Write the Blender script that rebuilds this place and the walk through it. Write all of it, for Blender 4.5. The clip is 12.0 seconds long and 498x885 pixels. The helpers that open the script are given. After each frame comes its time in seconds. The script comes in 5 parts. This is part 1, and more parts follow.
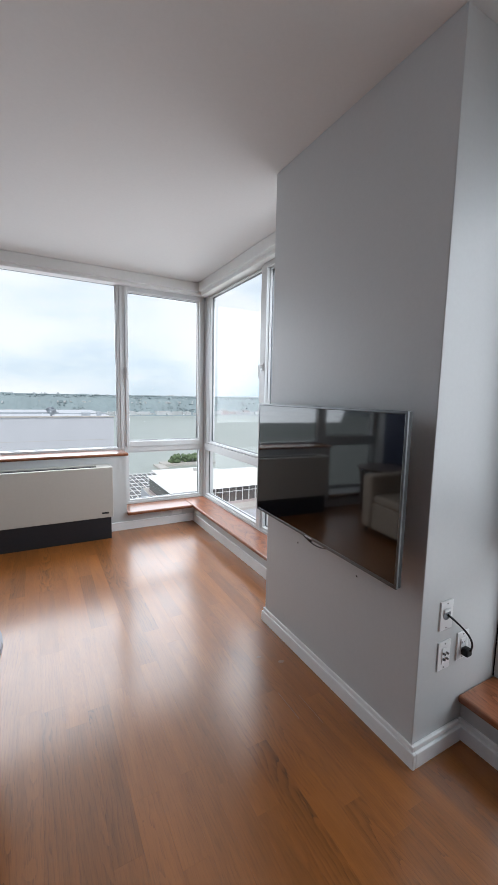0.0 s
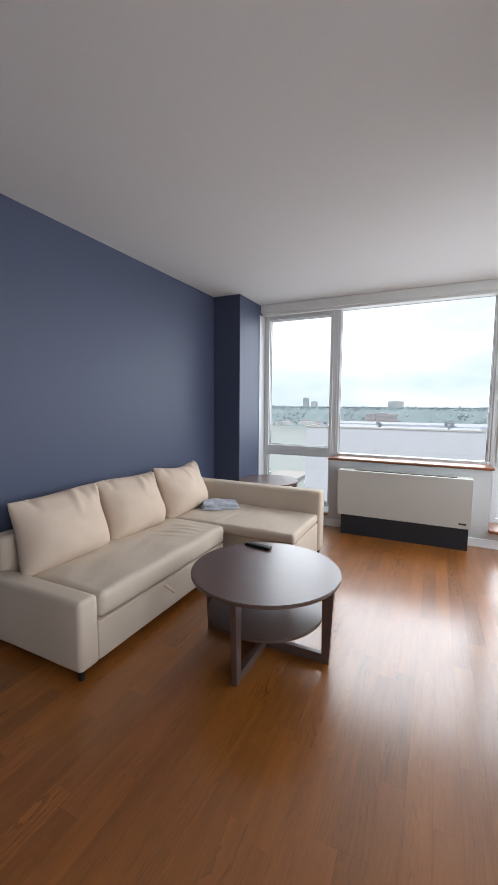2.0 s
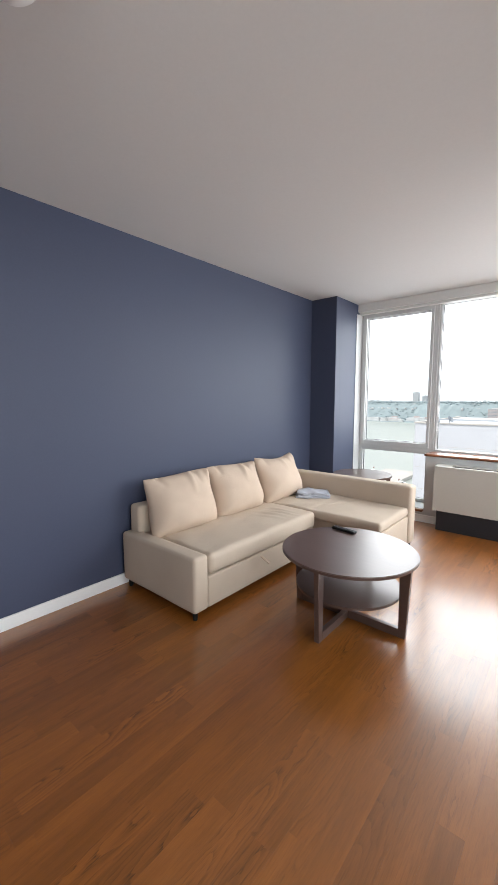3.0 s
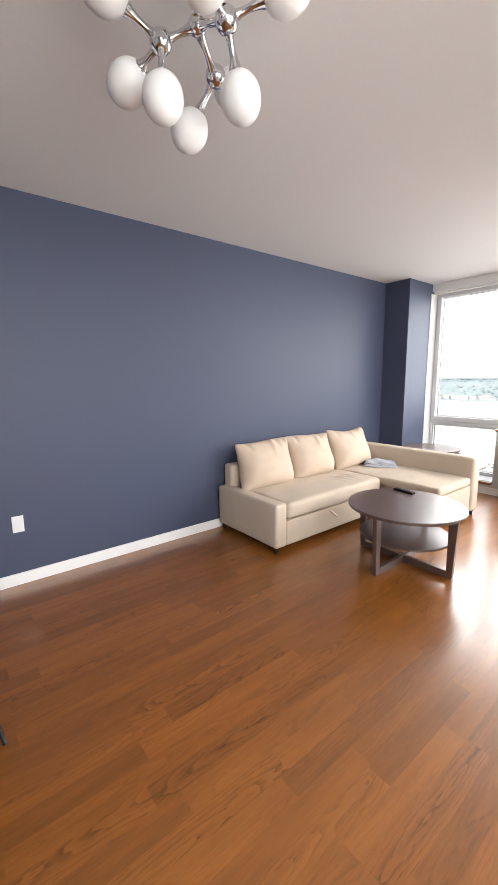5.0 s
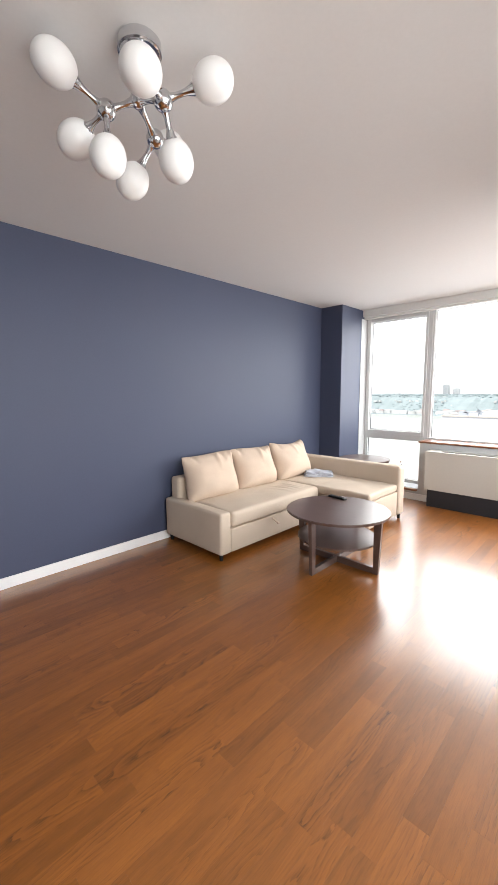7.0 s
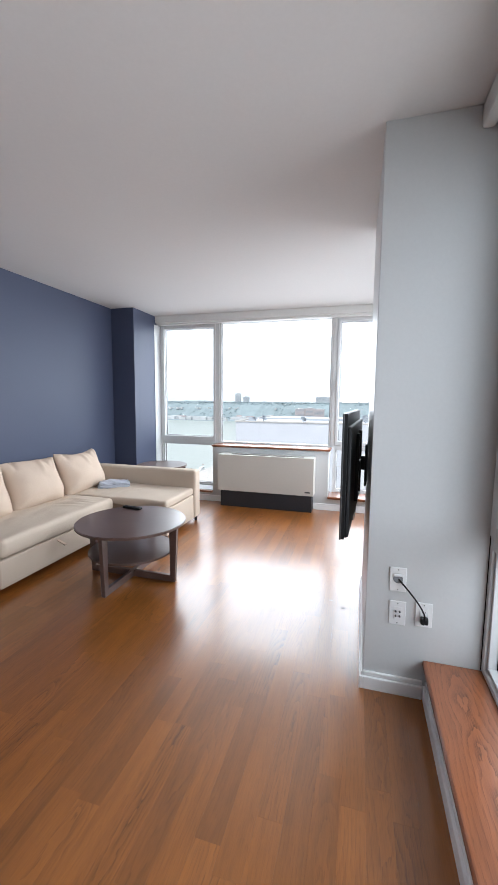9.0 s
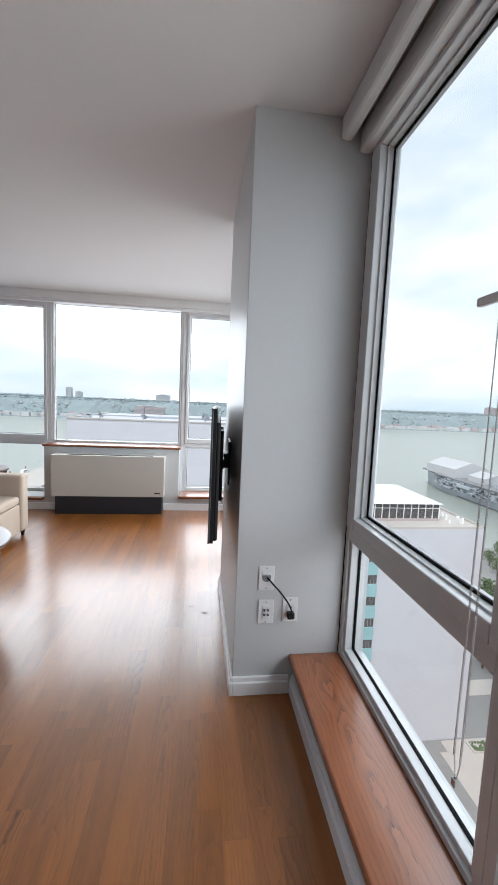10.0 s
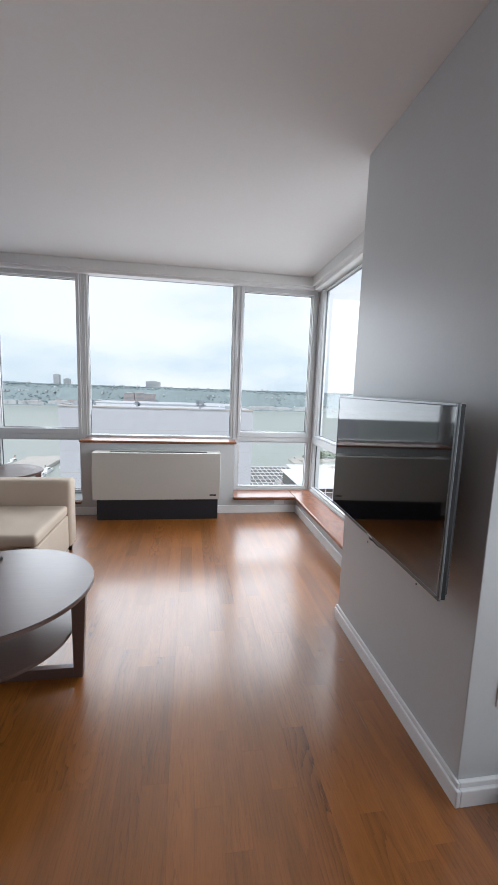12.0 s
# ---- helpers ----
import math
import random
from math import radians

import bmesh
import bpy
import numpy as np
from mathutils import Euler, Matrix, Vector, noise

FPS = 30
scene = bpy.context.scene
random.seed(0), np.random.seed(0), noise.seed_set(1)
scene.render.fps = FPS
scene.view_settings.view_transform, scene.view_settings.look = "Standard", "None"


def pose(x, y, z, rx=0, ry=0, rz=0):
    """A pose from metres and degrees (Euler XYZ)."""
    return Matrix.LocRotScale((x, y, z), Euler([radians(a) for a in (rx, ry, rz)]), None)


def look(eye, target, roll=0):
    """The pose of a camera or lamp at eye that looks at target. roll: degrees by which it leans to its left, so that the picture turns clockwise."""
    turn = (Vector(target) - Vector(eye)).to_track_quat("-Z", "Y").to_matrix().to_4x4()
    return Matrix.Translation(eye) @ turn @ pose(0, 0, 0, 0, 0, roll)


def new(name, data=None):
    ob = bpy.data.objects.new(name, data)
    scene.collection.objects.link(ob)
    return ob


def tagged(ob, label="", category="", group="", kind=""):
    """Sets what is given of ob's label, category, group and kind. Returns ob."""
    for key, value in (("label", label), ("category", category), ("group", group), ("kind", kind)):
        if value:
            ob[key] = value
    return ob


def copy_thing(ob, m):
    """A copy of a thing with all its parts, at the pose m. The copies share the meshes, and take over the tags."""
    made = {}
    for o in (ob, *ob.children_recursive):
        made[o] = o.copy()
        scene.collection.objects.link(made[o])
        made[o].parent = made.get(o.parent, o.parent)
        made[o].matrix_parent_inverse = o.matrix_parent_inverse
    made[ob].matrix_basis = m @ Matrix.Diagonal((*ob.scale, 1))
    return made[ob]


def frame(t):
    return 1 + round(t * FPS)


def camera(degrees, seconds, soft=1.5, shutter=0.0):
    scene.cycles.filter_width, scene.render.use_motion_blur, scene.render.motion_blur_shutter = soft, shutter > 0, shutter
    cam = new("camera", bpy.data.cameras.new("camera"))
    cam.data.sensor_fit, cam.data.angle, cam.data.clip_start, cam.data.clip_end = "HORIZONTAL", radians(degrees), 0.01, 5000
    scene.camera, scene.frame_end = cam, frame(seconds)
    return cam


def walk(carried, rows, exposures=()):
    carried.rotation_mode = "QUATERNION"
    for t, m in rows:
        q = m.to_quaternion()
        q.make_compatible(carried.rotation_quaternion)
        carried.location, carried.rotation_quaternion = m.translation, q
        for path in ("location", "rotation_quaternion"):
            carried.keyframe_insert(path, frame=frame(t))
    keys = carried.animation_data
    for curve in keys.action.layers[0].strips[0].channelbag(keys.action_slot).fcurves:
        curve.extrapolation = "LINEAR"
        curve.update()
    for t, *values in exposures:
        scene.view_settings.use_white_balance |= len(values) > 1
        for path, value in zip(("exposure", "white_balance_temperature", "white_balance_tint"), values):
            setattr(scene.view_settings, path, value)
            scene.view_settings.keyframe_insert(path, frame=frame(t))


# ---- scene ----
cam = camera(65.3, 12.0)
PATH = [
    (0, (0.1, 0.079, 1.486), (1.055, 1.821, 1.252), 1.2),
    (0.5, (0.162, 0.008, 1.495), (0.607, 1.944, 1.257), 1.1),
    (1, (0.206, -0.104, 1.486), (0.244, 1.883, 1.263), 0.8),
    (1.5, (0.264, -0.24, 1.497), (-0.193, 1.696, 1.286), 0.5),
    (2, (0.394, -0.31, 1.484), (-0.471, 1.483, 1.292), 0.4),
    (2.5, (0.53, -0.437, 1.5), (-0.651, 1.166, 1.303), 0.4),
    (3, (0.655, -0.6, 1.501), (-0.64, 0.908, 1.285), -0.0),
    (3.5, (0.831, -0.741, 1.507), (-0.581, 0.654, 1.261), -0.9),
    (3.7, (0.868, -0.771, 1.511), (-0.585, 0.579, 1.251), -0.9),
    (5.3, (1.116, -1.134, 1.505), (-0.431, 0.092, 1.183), -0.6),
    (5.5, (1.123, -1.146, 1.507), (-0.421, 0.083, 1.188), -0.6),
    (6, (1.152, -1.179, 1.506), (-0.371, 0.082, 1.202), -0.1),
    (6.5, (1.229, -1.173, 1.525), (-0.254, 0.142, 1.25), -0.1),
    (7, (1.297, -1.187, 1.52), (-0.088, 0.234, 1.272), -0.3),
    (7.2, (1.341, -1.186, 1.513), (0.019, 0.297, 1.281), -0.5),
    (9, (1.33, -1.024, 1.507), (0.786, 0.888, 1.294), 0.5),
    (9.5, (1.258, -0.952, 1.501), (1.156, 1.035, 1.294), 1.5),
    (10, (1.189, -0.839, 1.479), (1.446, 1.135, 1.278), 2.5),
    (10.5, (1.092, -0.641, 1.463), (1.661, 1.264, 1.247), 3.5),
    (11, (0.905, -0.489, 1.454), (1.578, 1.379, 1.212), 3.6),
    (11.5, (0.638, -0.302, 1.469), (1.237, 1.588, 1.207), 2.6),
    (12, (0.415, -0.096, 1.467), (0.718, 1.862, 1.196), 2.0),
]
EXPOSURES = [(0.0, -0.13, 6150, 10), (0.5, -0.08, 6150, 10), (1.5, -0.05, 6150, 10), (2.5, 0.22, 6350, 10), (3.0, 0.44, 6520, 10), (3.5, 0.62, 6650, 11), (5.5, 0.94, 6850, 12), (6.5, 0.94, 6850, 12), (7.0, 0.86, 6780, 12),
             (9.0, 0.42, 6080, 10), (9.5, 0.30, 6130, 10), (10.5, -0.10, 6200, 10), (11.0, -0.09, 6200, 10), (11.5, -0.14, 6180, 10), (12.0, -0.11, 6120, 10)]
walk(cam, [(t, look(eye, target, roll)) for t, eye, target, roll in PATH], EXPOSURES)

SKY, SKYLIGHT = 1.11, 3.6

# ---------------------------------------------------------------- daylight
world = bpy.data.worlds.new("overcast")
scene.world = world
world.use_nodes = True
wn, wl = world.node_tree.nodes, world.node_tree.links
bg = wn["Background"]
sky = wn.new("ShaderNodeTexSky")
sky.sky_type, sky.sun_disc = "NISHITA", False
sky.sun_elevation, sky.sun_rotation = radians(48), radians(215)
cl_co = wn.new("ShaderNodeTexCoord")
cl_map = wn.new("ShaderNodeMapping")
cl_map.inputs["Scale"].default_value = (1.7, 1.7, 4.6)
cl_noise = wn.new("ShaderNodeTexNoise")
cl_noise.inputs["Scale"].default_value = 1.1
cl_noise.inputs["Detail"].default_value = 6
cl_noise.inputs["Roughness"].default_value = 0.5
cl_ramp = wn.new("ShaderNodeValToRGB")
cl_ramp.color_ramp.elements[0].position, cl_ramp.color_ramp.elements[0].color = 0.36, (0.66, 0.80, 0.89, 1)
cl_ramp.color_ramp.elements[1].position, cl_ramp.color_ramp.elements[1].color = 0.57, (1.05, 1.08, 1.09, 1)
sky_gain = wn.new("ShaderNodeMix")
sky_gain.data_type, sky_gain.blend_type = "RGBA", "MIX"
sky_gain.inputs["Factor"].default_value = 0.92
sky_scale = wn.new("ShaderNodeVectorMath")
sky_scale.operation = "SCALE"
sky_scale.inputs["Scale"].default_value = 0.10
wl.new(cl_co.outputs["Generated"], cl_map.inputs["Vector"])
wl.new(cl_map.outputs["Vector"], cl_noise.inputs["Vector"])
wl.new(cl_noise.outputs["Fac"], cl_ramp.inputs["Fac"])
wl.new(sky.outputs["Color"], sky_scale.inputs[0])
wl.new(sky_scale.outputs["Vector"], sky_gain.inputs["A"])
wl.new(cl_ramp.outputs["Color"], sky_gain.inputs["B"])
wl.new(sky_gain.outputs["Result"], bg.inputs["Color"])
bg.inputs["Strength"].default_value = SKY

sun = bpy.data.lights.new("sun", "SUN")
sun.energy, sun.angle, sun.color = 2.4, radians(14), (1, 0.96, 0.9)
sun_ob = new("sun", sun)
sun_ob.matrix_world = look((-30, -40, 60), (0, 0, 0))


def window_light(name, m, width, height, radiance, spread=180):
    """The sky's light through one opening: a lamp in the opening, just outside the glass."""
    lamp = bpy.data.lights.new(name, "AREA")
    lamp.shape, lamp.size, lamp.size_y = "RECTANGLE", width, height
    lamp.spread = radians(spread)
    lamp.energy, lamp.color = radiance * math.pi * width * height, (0.93, 0.97, 1.0)
    ob = new(name, lamp)
    ob.matrix_world = m
    return ob


window_light("window_light_north", look((0.08, 5.26, 1.85), (0.08, 0, -1.15)), 3.9, 1.80, SKYLIGHT * 0.86, 145)
window_light("window_light_north_low", look((1.47, 4.80, 0.51), (1.47, 0, 0.5)), 0.86, 0.58, SKYLIGHT * 0.55)
window_light("window_light_east_far", look((2.53, 3.38, 1.85), (0, 3.38, 0.40)), 2.5, 1.76, SKYLIGHT * 1.15, 145)
window_light("window_light_east_near", look((2.53, -0.36, 1.72), (0, -0.36, 1.12)), 2.7, 1.66, SKYLIGHT * 0.62, 120)
window_light("window_light_east_low", look((2.08, -0.36, 0.55), (0, -0.36, 0.5)), 2.5, 0.5, SKYLIGHT * 0.34)


# ---------------------------------------------------------------- materials
def shader(name):
    m = bpy.data.materials.new(name)
    m.use_nodes = True
    return m, m.node_tree.nodes, m.node_tree.links, m.node_tree.nodes["Principled BSDF"]


def surface(name, colour, rough=0.6, vary=0.06, grain=40.0, blotch=1.6, bump=0.05, metal=0.0, spec=0.5, coat=0.0, step=0.002):
    """A painted, cast or woven surface: colour varied at two scales, with fine relief."""
    m, n, l, b = shader(name)
    co = n.new("ShaderNodeTexCoord")
    fine, wide = n.new("ShaderNodeTexNoise"), n.new("ShaderNodeTexNoise")
    fine.inputs["Scale"].default_value, fine.inputs["Detail"].default_value = grain, 4
    wide.inputs["Scale"].default_value, wide.inputs["Detail"].default_value = blotch, 3
    l.new(co.outputs["Object"], fine.inputs["Vector"])
    l.new(co.outputs["Object"], wide.inputs["Vector"])
    add = n.new("ShaderNodeMath")
    add.operation = "ADD"
    l.new(fine.outputs["Fac"], add.inputs[0])
    l.new(wide.outputs["Fac"], add.inputs[1])
    span = n.new("ShaderNodeMapRange")
    span.inputs["From Min"].default_value, span.inputs["From Max"].default_value = 0.6, 1.4
    span.inputs["To Min"].default_value, span.inputs["To Max"].default_value = 1 - vary, 1 + vary
    l.new(add.outputs[0], span.inputs["Value"])
    tint = n.new("ShaderNodeVectorMath")
    tint.operation = "SCALE"
    tint.inputs[0].default_value = colour
    l.new(span.outputs["Result"], tint.inputs["Scale"])
    l.new(tint.outputs["Vector"], b.inputs["Base Color"])
    rr = n.new("ShaderNodeMapRange")
    rr.inputs["To Min"].default_value, rr.inputs["To Max"].default_value = max(rough - 0.06, 0.02), min(rough + 0.06, 1)
    l.new(wide.outputs["Fac"], rr.inputs["Value"])
    l.new(rr.outputs["Result"], b.inputs["Roughness"])
    b.inputs["Metallic"].default_value = metal
    b.inputs["Specular IOR Level"].default_value = spec
    b.inputs["Coat Weight"].default_value = coat
    if bump:
        bp = n.new("ShaderNodeBump")
        bp.inputs["Strength"].default_value, bp.inputs["Distance"].default_value = bump, step
        l.new(fine.outputs["Fac"], bp.inputs["Height"])
        l.new(bp.outputs["Normal"], b.inputs["Normal"])
    return m


def wood(name, dark, light, rough, coat, scale=1.0, along="y", by_piece=True, coat_rough=0.15, spec=0.5, figure_mix=0.9, relief=0.12, tones=(0.74, 1.22), coat_ior=1.5, pore_mix=0.30):
    """Oiled or lacquered boards: long grain, cathedral figure, pores; each piece has its own tone."""
    m, n, l, b = shader(name)
    co = n.new("ShaderNodeTexCoord")
    info = n.new("ShaderNodeObjectInfo")
    shift = n.new("ShaderNodeVectorMath")
    shift.operation = "MULTIPLY_ADD"
    comb = n.new("ShaderNodeCombineXYZ")
    for i in range(3):
        l.new(info.outputs["Random"], comb.inputs[i])
    l.new(comb.outputs[0], shift.inputs[0])
    shift.inputs[1].default_value = (17.3, 31.7, 9.1) if by_piece else (0, 0, 0)
    l.new(co.outputs["Object"], shift.inputs[2])
    stretch = n.new("ShaderNodeMapping")
    stretch.inputs["Scale"].default_value = (scale, 0.09 * scale, scale) if along == "y" else (0.09 * scale, scale, scale)
    l.new(shift.outputs[0], stretch.inputs["Vector"])
    figure = n.new("ShaderNodeTexNoise")
    figure.inputs["Scale"].default_value, figure.inputs["Detail"].default_value, figure.inputs["Distortion"].default_value = 7, 2.0, 1.1
    l.new(stretch.outputs[0], figure.inputs["Vector"])
    rings = n.new("ShaderNodeMath")
    rings.operation = "MULTIPLY"
    rings.inputs[1].default_value = 34
    l.new(figure.outputs["Fac"], rings.inputs[0])
    band = n.new("ShaderNodeMath")
    band.operation = "PINGPONG"
    band.inputs[1].default_value = 0.5
    l.new(rings.outputs[0], band.inputs[0])
    pores = n.new("ShaderNodeTexNoise")
    pores.inputs["Scale"].default_value, pores.inputs["Detail"].default_value = 70, 4
    l.new(stretch.outputs[0], pores.inputs["Vector"])
    line = n.new("ShaderNodeMapRange")
    line.interpolation_type = "SMOOTHSTEP"
    line.inputs["From Min"].default_value, line.inputs["From Max"].default_value = 0.0, 0.36
    line.inputs["To Min"].default_value, line.inputs["To Max"].default_value = 1.0, 0.0
    l.new(band.outputs[0], line.inputs["Value"])
    other = n.new("ShaderNodeMath")
    other.operation, other.inputs[1].default_value = "MULTIPLY", 37.7
    l.new(info.outputs["Random"], other.inputs[0])
    frac = n.new("ShaderNodeMath")
    frac.operation = "FRACT"
    l.new(other.outputs[0], frac.inputs[0])
    strong = n.new("ShaderNodeMapRange")
    strong.inputs["From Min"].default_value = 0.25 if by_piece else -9.0
    strong.inputs["To Min"].default_value, strong.inputs["To Max"].default_value = 0.06 * figure_mix, figure_mix
    l.new(frac.outputs[0], strong.inputs["Value"])
    patch = n.new("ShaderNodeTexNoise")
    patch.inputs["Scale"].default_value, patch.inputs["Detail"].default_value = 4.2, 1
    l.new(stretch.outputs[0], patch.inputs["Vector"])
    where = n.new("ShaderNodeMapRange")
    where.inputs["From Min"].default_value, where.inputs["From Max"].default_value = 0.47, 0.60
    l.new(patch.outputs["Fac"], where.inputs["Value"])
    amount = n.new("ShaderNodeMath")
    amount.operation = "MULTIPLY"
    l.new(strong.outputs["Result"], amount.inputs[0])
    l.new(where.outputs["Result"], amount.inputs[1])
    drawn = n.new("ShaderNodeMath")
    drawn.operation = "MULTIPLY"
    l.new(amount.outputs[0], drawn.inputs[0])
    l.new(line.outputs["Result"], drawn.inputs[1])
    base = n.new("ShaderNodeMath")
    base.operation, base.inputs[1].default_value, base.inputs[2].default_value = "MULTIPLY_ADD", pore_mix, 0.62 - pore_mix / 2
    l.new(pores.outputs["Fac"], base.inputs[0])
    mix = n.new("ShaderNodeMath")
    mix.operation = "SUBTRACT"
    l.new(base.outputs[0], mix.inputs[0])
    l.new(drawn.outputs[0], mix.inputs[1])
    ramp = n.new("ShaderNodeValToRGB")
    ramp.color_ramp.elements[0].position, ramp.color_ramp.elements[0].color = 0.15, (*dark, 1)
    ramp.color_ramp.elements[1].position, ramp.color_ramp.elements[1].color = 0.75, (*light, 1)
    l.new(mix.outputs[0], ramp.inputs["Fac"])
    tone = n.new("ShaderNodeMapRange")
    tone.inputs["To Min"].default_value, tone.inputs["To Max"].default_value = tones if by_piece else (0.95, 1.05)
    l.new(info.outputs["Random"], tone.inputs["Value"])
    tint = n.new("ShaderNodeVectorMath")
    tint.operation = "SCALE"
    l.new(ramp.outputs["Color"], tint.inputs[0])
    l.new(tone.outputs["Result"], tint.inputs["Scale"])
    l.new(tint.outputs["Vector"], b.inputs["Base Color"])
    worn = n.new("ShaderNodeTexNoise")
    worn.inputs["Scale"].default_value, worn.inputs["Detail"].default_value = 2.3, 4
    l.new(co.outputs["Object"], worn.inputs["Vector"])
    rr = n.new("ShaderNodeMapRange")
    rr.inputs["To Min"].default_value, rr.inputs["To Max"].default_value = rough - 0.07, rough + 0.07
    l.new(worn.outputs["Fac"], rr.inputs["Value"])
    l.new(rr.outputs["Result"], b.inputs["Roughness"])
    b.inputs["Coat Weight"].default_value, b.inputs["Coat Roughness"].default_value = coat, coat_rough
    b.inputs["Specular IOR Level"].default_value, b.inputs["Coat IOR"].default_value = spec, coat_ior
    bp = n.new("ShaderNodeBump")
    bp.inputs["Strength"].default_value, bp.inputs["Distance"].default_value = relief, 0.001
    l.new(mix.outputs[0], bp.inputs["Height"])
    l.new(bp.outputs["Normal"], b.inputs["Normal"])
    return m


def oak(name, dark, light, across, centre, ring=0.0095, figure=0.85, tones=(0.72, 1.2), by_piece=True, rough=0.42, coat=1.0, coat_rough=0.17, coat_ior=1.62, spec=0.30, tilt=0.0):
    """Plain-sawn oak: nested growth rings cut lengthwise into long arches, broken into pores; each piece is cut from its own place in the log."""
    m, n, l, b = shader(name)

    def math_node(op, a, c=None, d=None):
        q = n.new("ShaderNodeMath")
        q.operation = op
        for i, v in enumerate((a, c, d)):
            if v is None:
                continue
            if isinstance(v, (int, float)):
                q.inputs[i].default_value = v
            else:
                l.new(v, q.inputs[i])
        return q.outputs[0]

    def spread(v, lo, hi):
        return math_node("MULTIPLY_ADD", v, hi - lo, lo)

    def grain(u, v, w, su, sv, detail):
        c = n.new("ShaderNodeCombineXYZ")
        l.new(math_node("MULTIPLY", u, su), c.inputs[0])
        l.new(math_node("MULTIPLY", v, sv), c.inputs[1])
        l.new(math_node("MULTIPLY", w, 57.0), c.inputs[2])
        q = n.new("ShaderNodeTexNoise")
        q.inputs["Scale"].default_value, q.inputs["Detail"].default_value = 1.0, detail
        l.new(c.outputs[0], q.inputs["Vector"])
        return q.outputs["Fac"]

    co, sep, info = n.new("ShaderNodeTexCoord"), n.new("ShaderNodeSeparateXYZ"), n.new("ShaderNodeObjectInfo")
    l.new(co.outputs["Object"], sep.inputs[0])
    u, v = (sep.outputs[0], sep.outputs[1]) if across == "x" else (sep.outputs[1], sep.outputs[0])
    r1 = info.outputs["Random"]
    r2, r3, r4 = (math_node("FRACT", math_node("MULTIPLY", r1, k)) for k in (37.7, 91.3, 211.9))
    wide, slow, fine = grain(u, v, r1, 14, 1.6, 2), grain(u, v, r2, 5, 3.5, 3), grain(u, v, r3, 90, 9, 2)
    heart = spread(r2, -0.05, 0.15) if by_piece else 0.02
    begin = spread(r3, -0.5, 1.3) if by_piece else -0.5
    p = math_node("ADD", math_node("SUBTRACT", math_node("SUBTRACT", u, centre), heart), spread(wide, -0.022, 0.022))
    q = math_node("ADD", math_node("MULTIPLY", math_node("SUBTRACT", v, begin), 0.060), spread(slow, -0.035, 0.035))
    reach = math_node("SQRT", math_node("ADD", math_node("MULTIPLY", p, p), math_node("MULTIPLY", q, q)))
    turns = math_node("ADD", math_node("MULTIPLY", reach, 1.0 / ring), spread(fine, -0.32, 0.32))
    early = math_node("POWER", math_node("SUBTRACT", 1.0, math_node("FRACT", turns)), 2.2)
    pore = n.new("ShaderNodeMapRange")
    pore.inputs["From Min"].default_value, pore.inputs["From Max"].default_value = 0.40, 0.62
    l.new(grain(u, v, r4, 420, 22, 3), pore.inputs["Value"])
    drawn = math_node("MULTIPLY", early, spread(pore.outputs["Result"], 0.35, 1.0))
    force = spread(math_node("POWER", r4, 1.9), 0.16 * figure, figure) if by_piece else figure
    crest = math_node("MULTIPLY_ADD", math_node("DIVIDE", math_node("ABSOLUTE", p), math_node("ADD", reach, 0.001)), -0.62, 1.0)
    lines = math_node("MULTIPLY", drawn, math_node("MULTIPLY", force, crest))
    flecks = math_node("MULTIPLY", pore.outputs["Result"], 0.10)
    depth = math_node("MINIMUM", math_node("ADD", lines, flecks), 1.0)
    mix = n.new("ShaderNodeMix")
    mix.data_type = "RGBA"
    mix.inputs["A"].default_value, mix.inputs["B"].default_value = (*light, 1), (*dark, 1)
    l.new(depth, mix.inputs["Factor"])
    tone = math_node("MULTIPLY", spread(r1, *tones) if by_piece else 1.0, spread(grain(u, v, r2, 22, 2.6, 4), 0.66, 1.34))
    tint = n.new("ShaderNodeVectorMath")
    tint.operation = "SCALE"
    l.new(mix.outputs["Result"], tint.inputs[0])
    l.new(tone, tint.inputs["Scale"])
    l.new(tint.outputs["Vector"], b.inputs["Base Color"])
    worn = n.new("ShaderNodeTexNoise")
    worn.inputs["Scale"].default_value, worn.inputs["Detail"].default_value = 3.1, 5
    geo = n.new("ShaderNodeNewGeometry")
    l.new(geo.outputs["Position"], worn.inputs["Vector"])
    l.new(spread(worn.outputs["Fac"], rough - 0.07, rough + 0.07), b.inputs["Roughness"])
    l.new(spread(worn.outputs["Fac"], coat_rough - 0.09, coat_rough + 0.09), b.inputs["Coat Roughness"])
    b.inputs["Coat Weight"].default_value, b.inputs["Coat IOR"].default_value, b.inputs["Specular IOR Level"].default_value = coat, coat_ior, spec
    lean, bump = n.new("ShaderNodeCombineXYZ"), n.new("ShaderNodeBump")
    bump.inputs["Strength"].default_value, bump.inputs["Distance"].default_value, bump.invert = 0.05, 0.0006, True
    l.new(depth, bump.inputs["Height"])
    l.new(spread(r3, -tilt, tilt), lean.inputs[0])
    l.new(spread(r4, -tilt * 0.6, tilt * 0.6), lean.inputs[1])
    add, unit = n.new("ShaderNodeVectorMath"), n.new("ShaderNodeVectorMath")
    add.operation, unit.operation = "ADD", "NORMALIZE"
    l.new(bump.outputs["Normal"], add.inputs[0])
    l.new(lean.outputs[0], add.inputs[1])
    l.new(add.outputs[0], unit.inputs[0])
    l.new(unit.outputs[0], b.inputs["Normal"])
    l.new(unit.outputs[0], b.inputs["Coat Normal"])
    return m


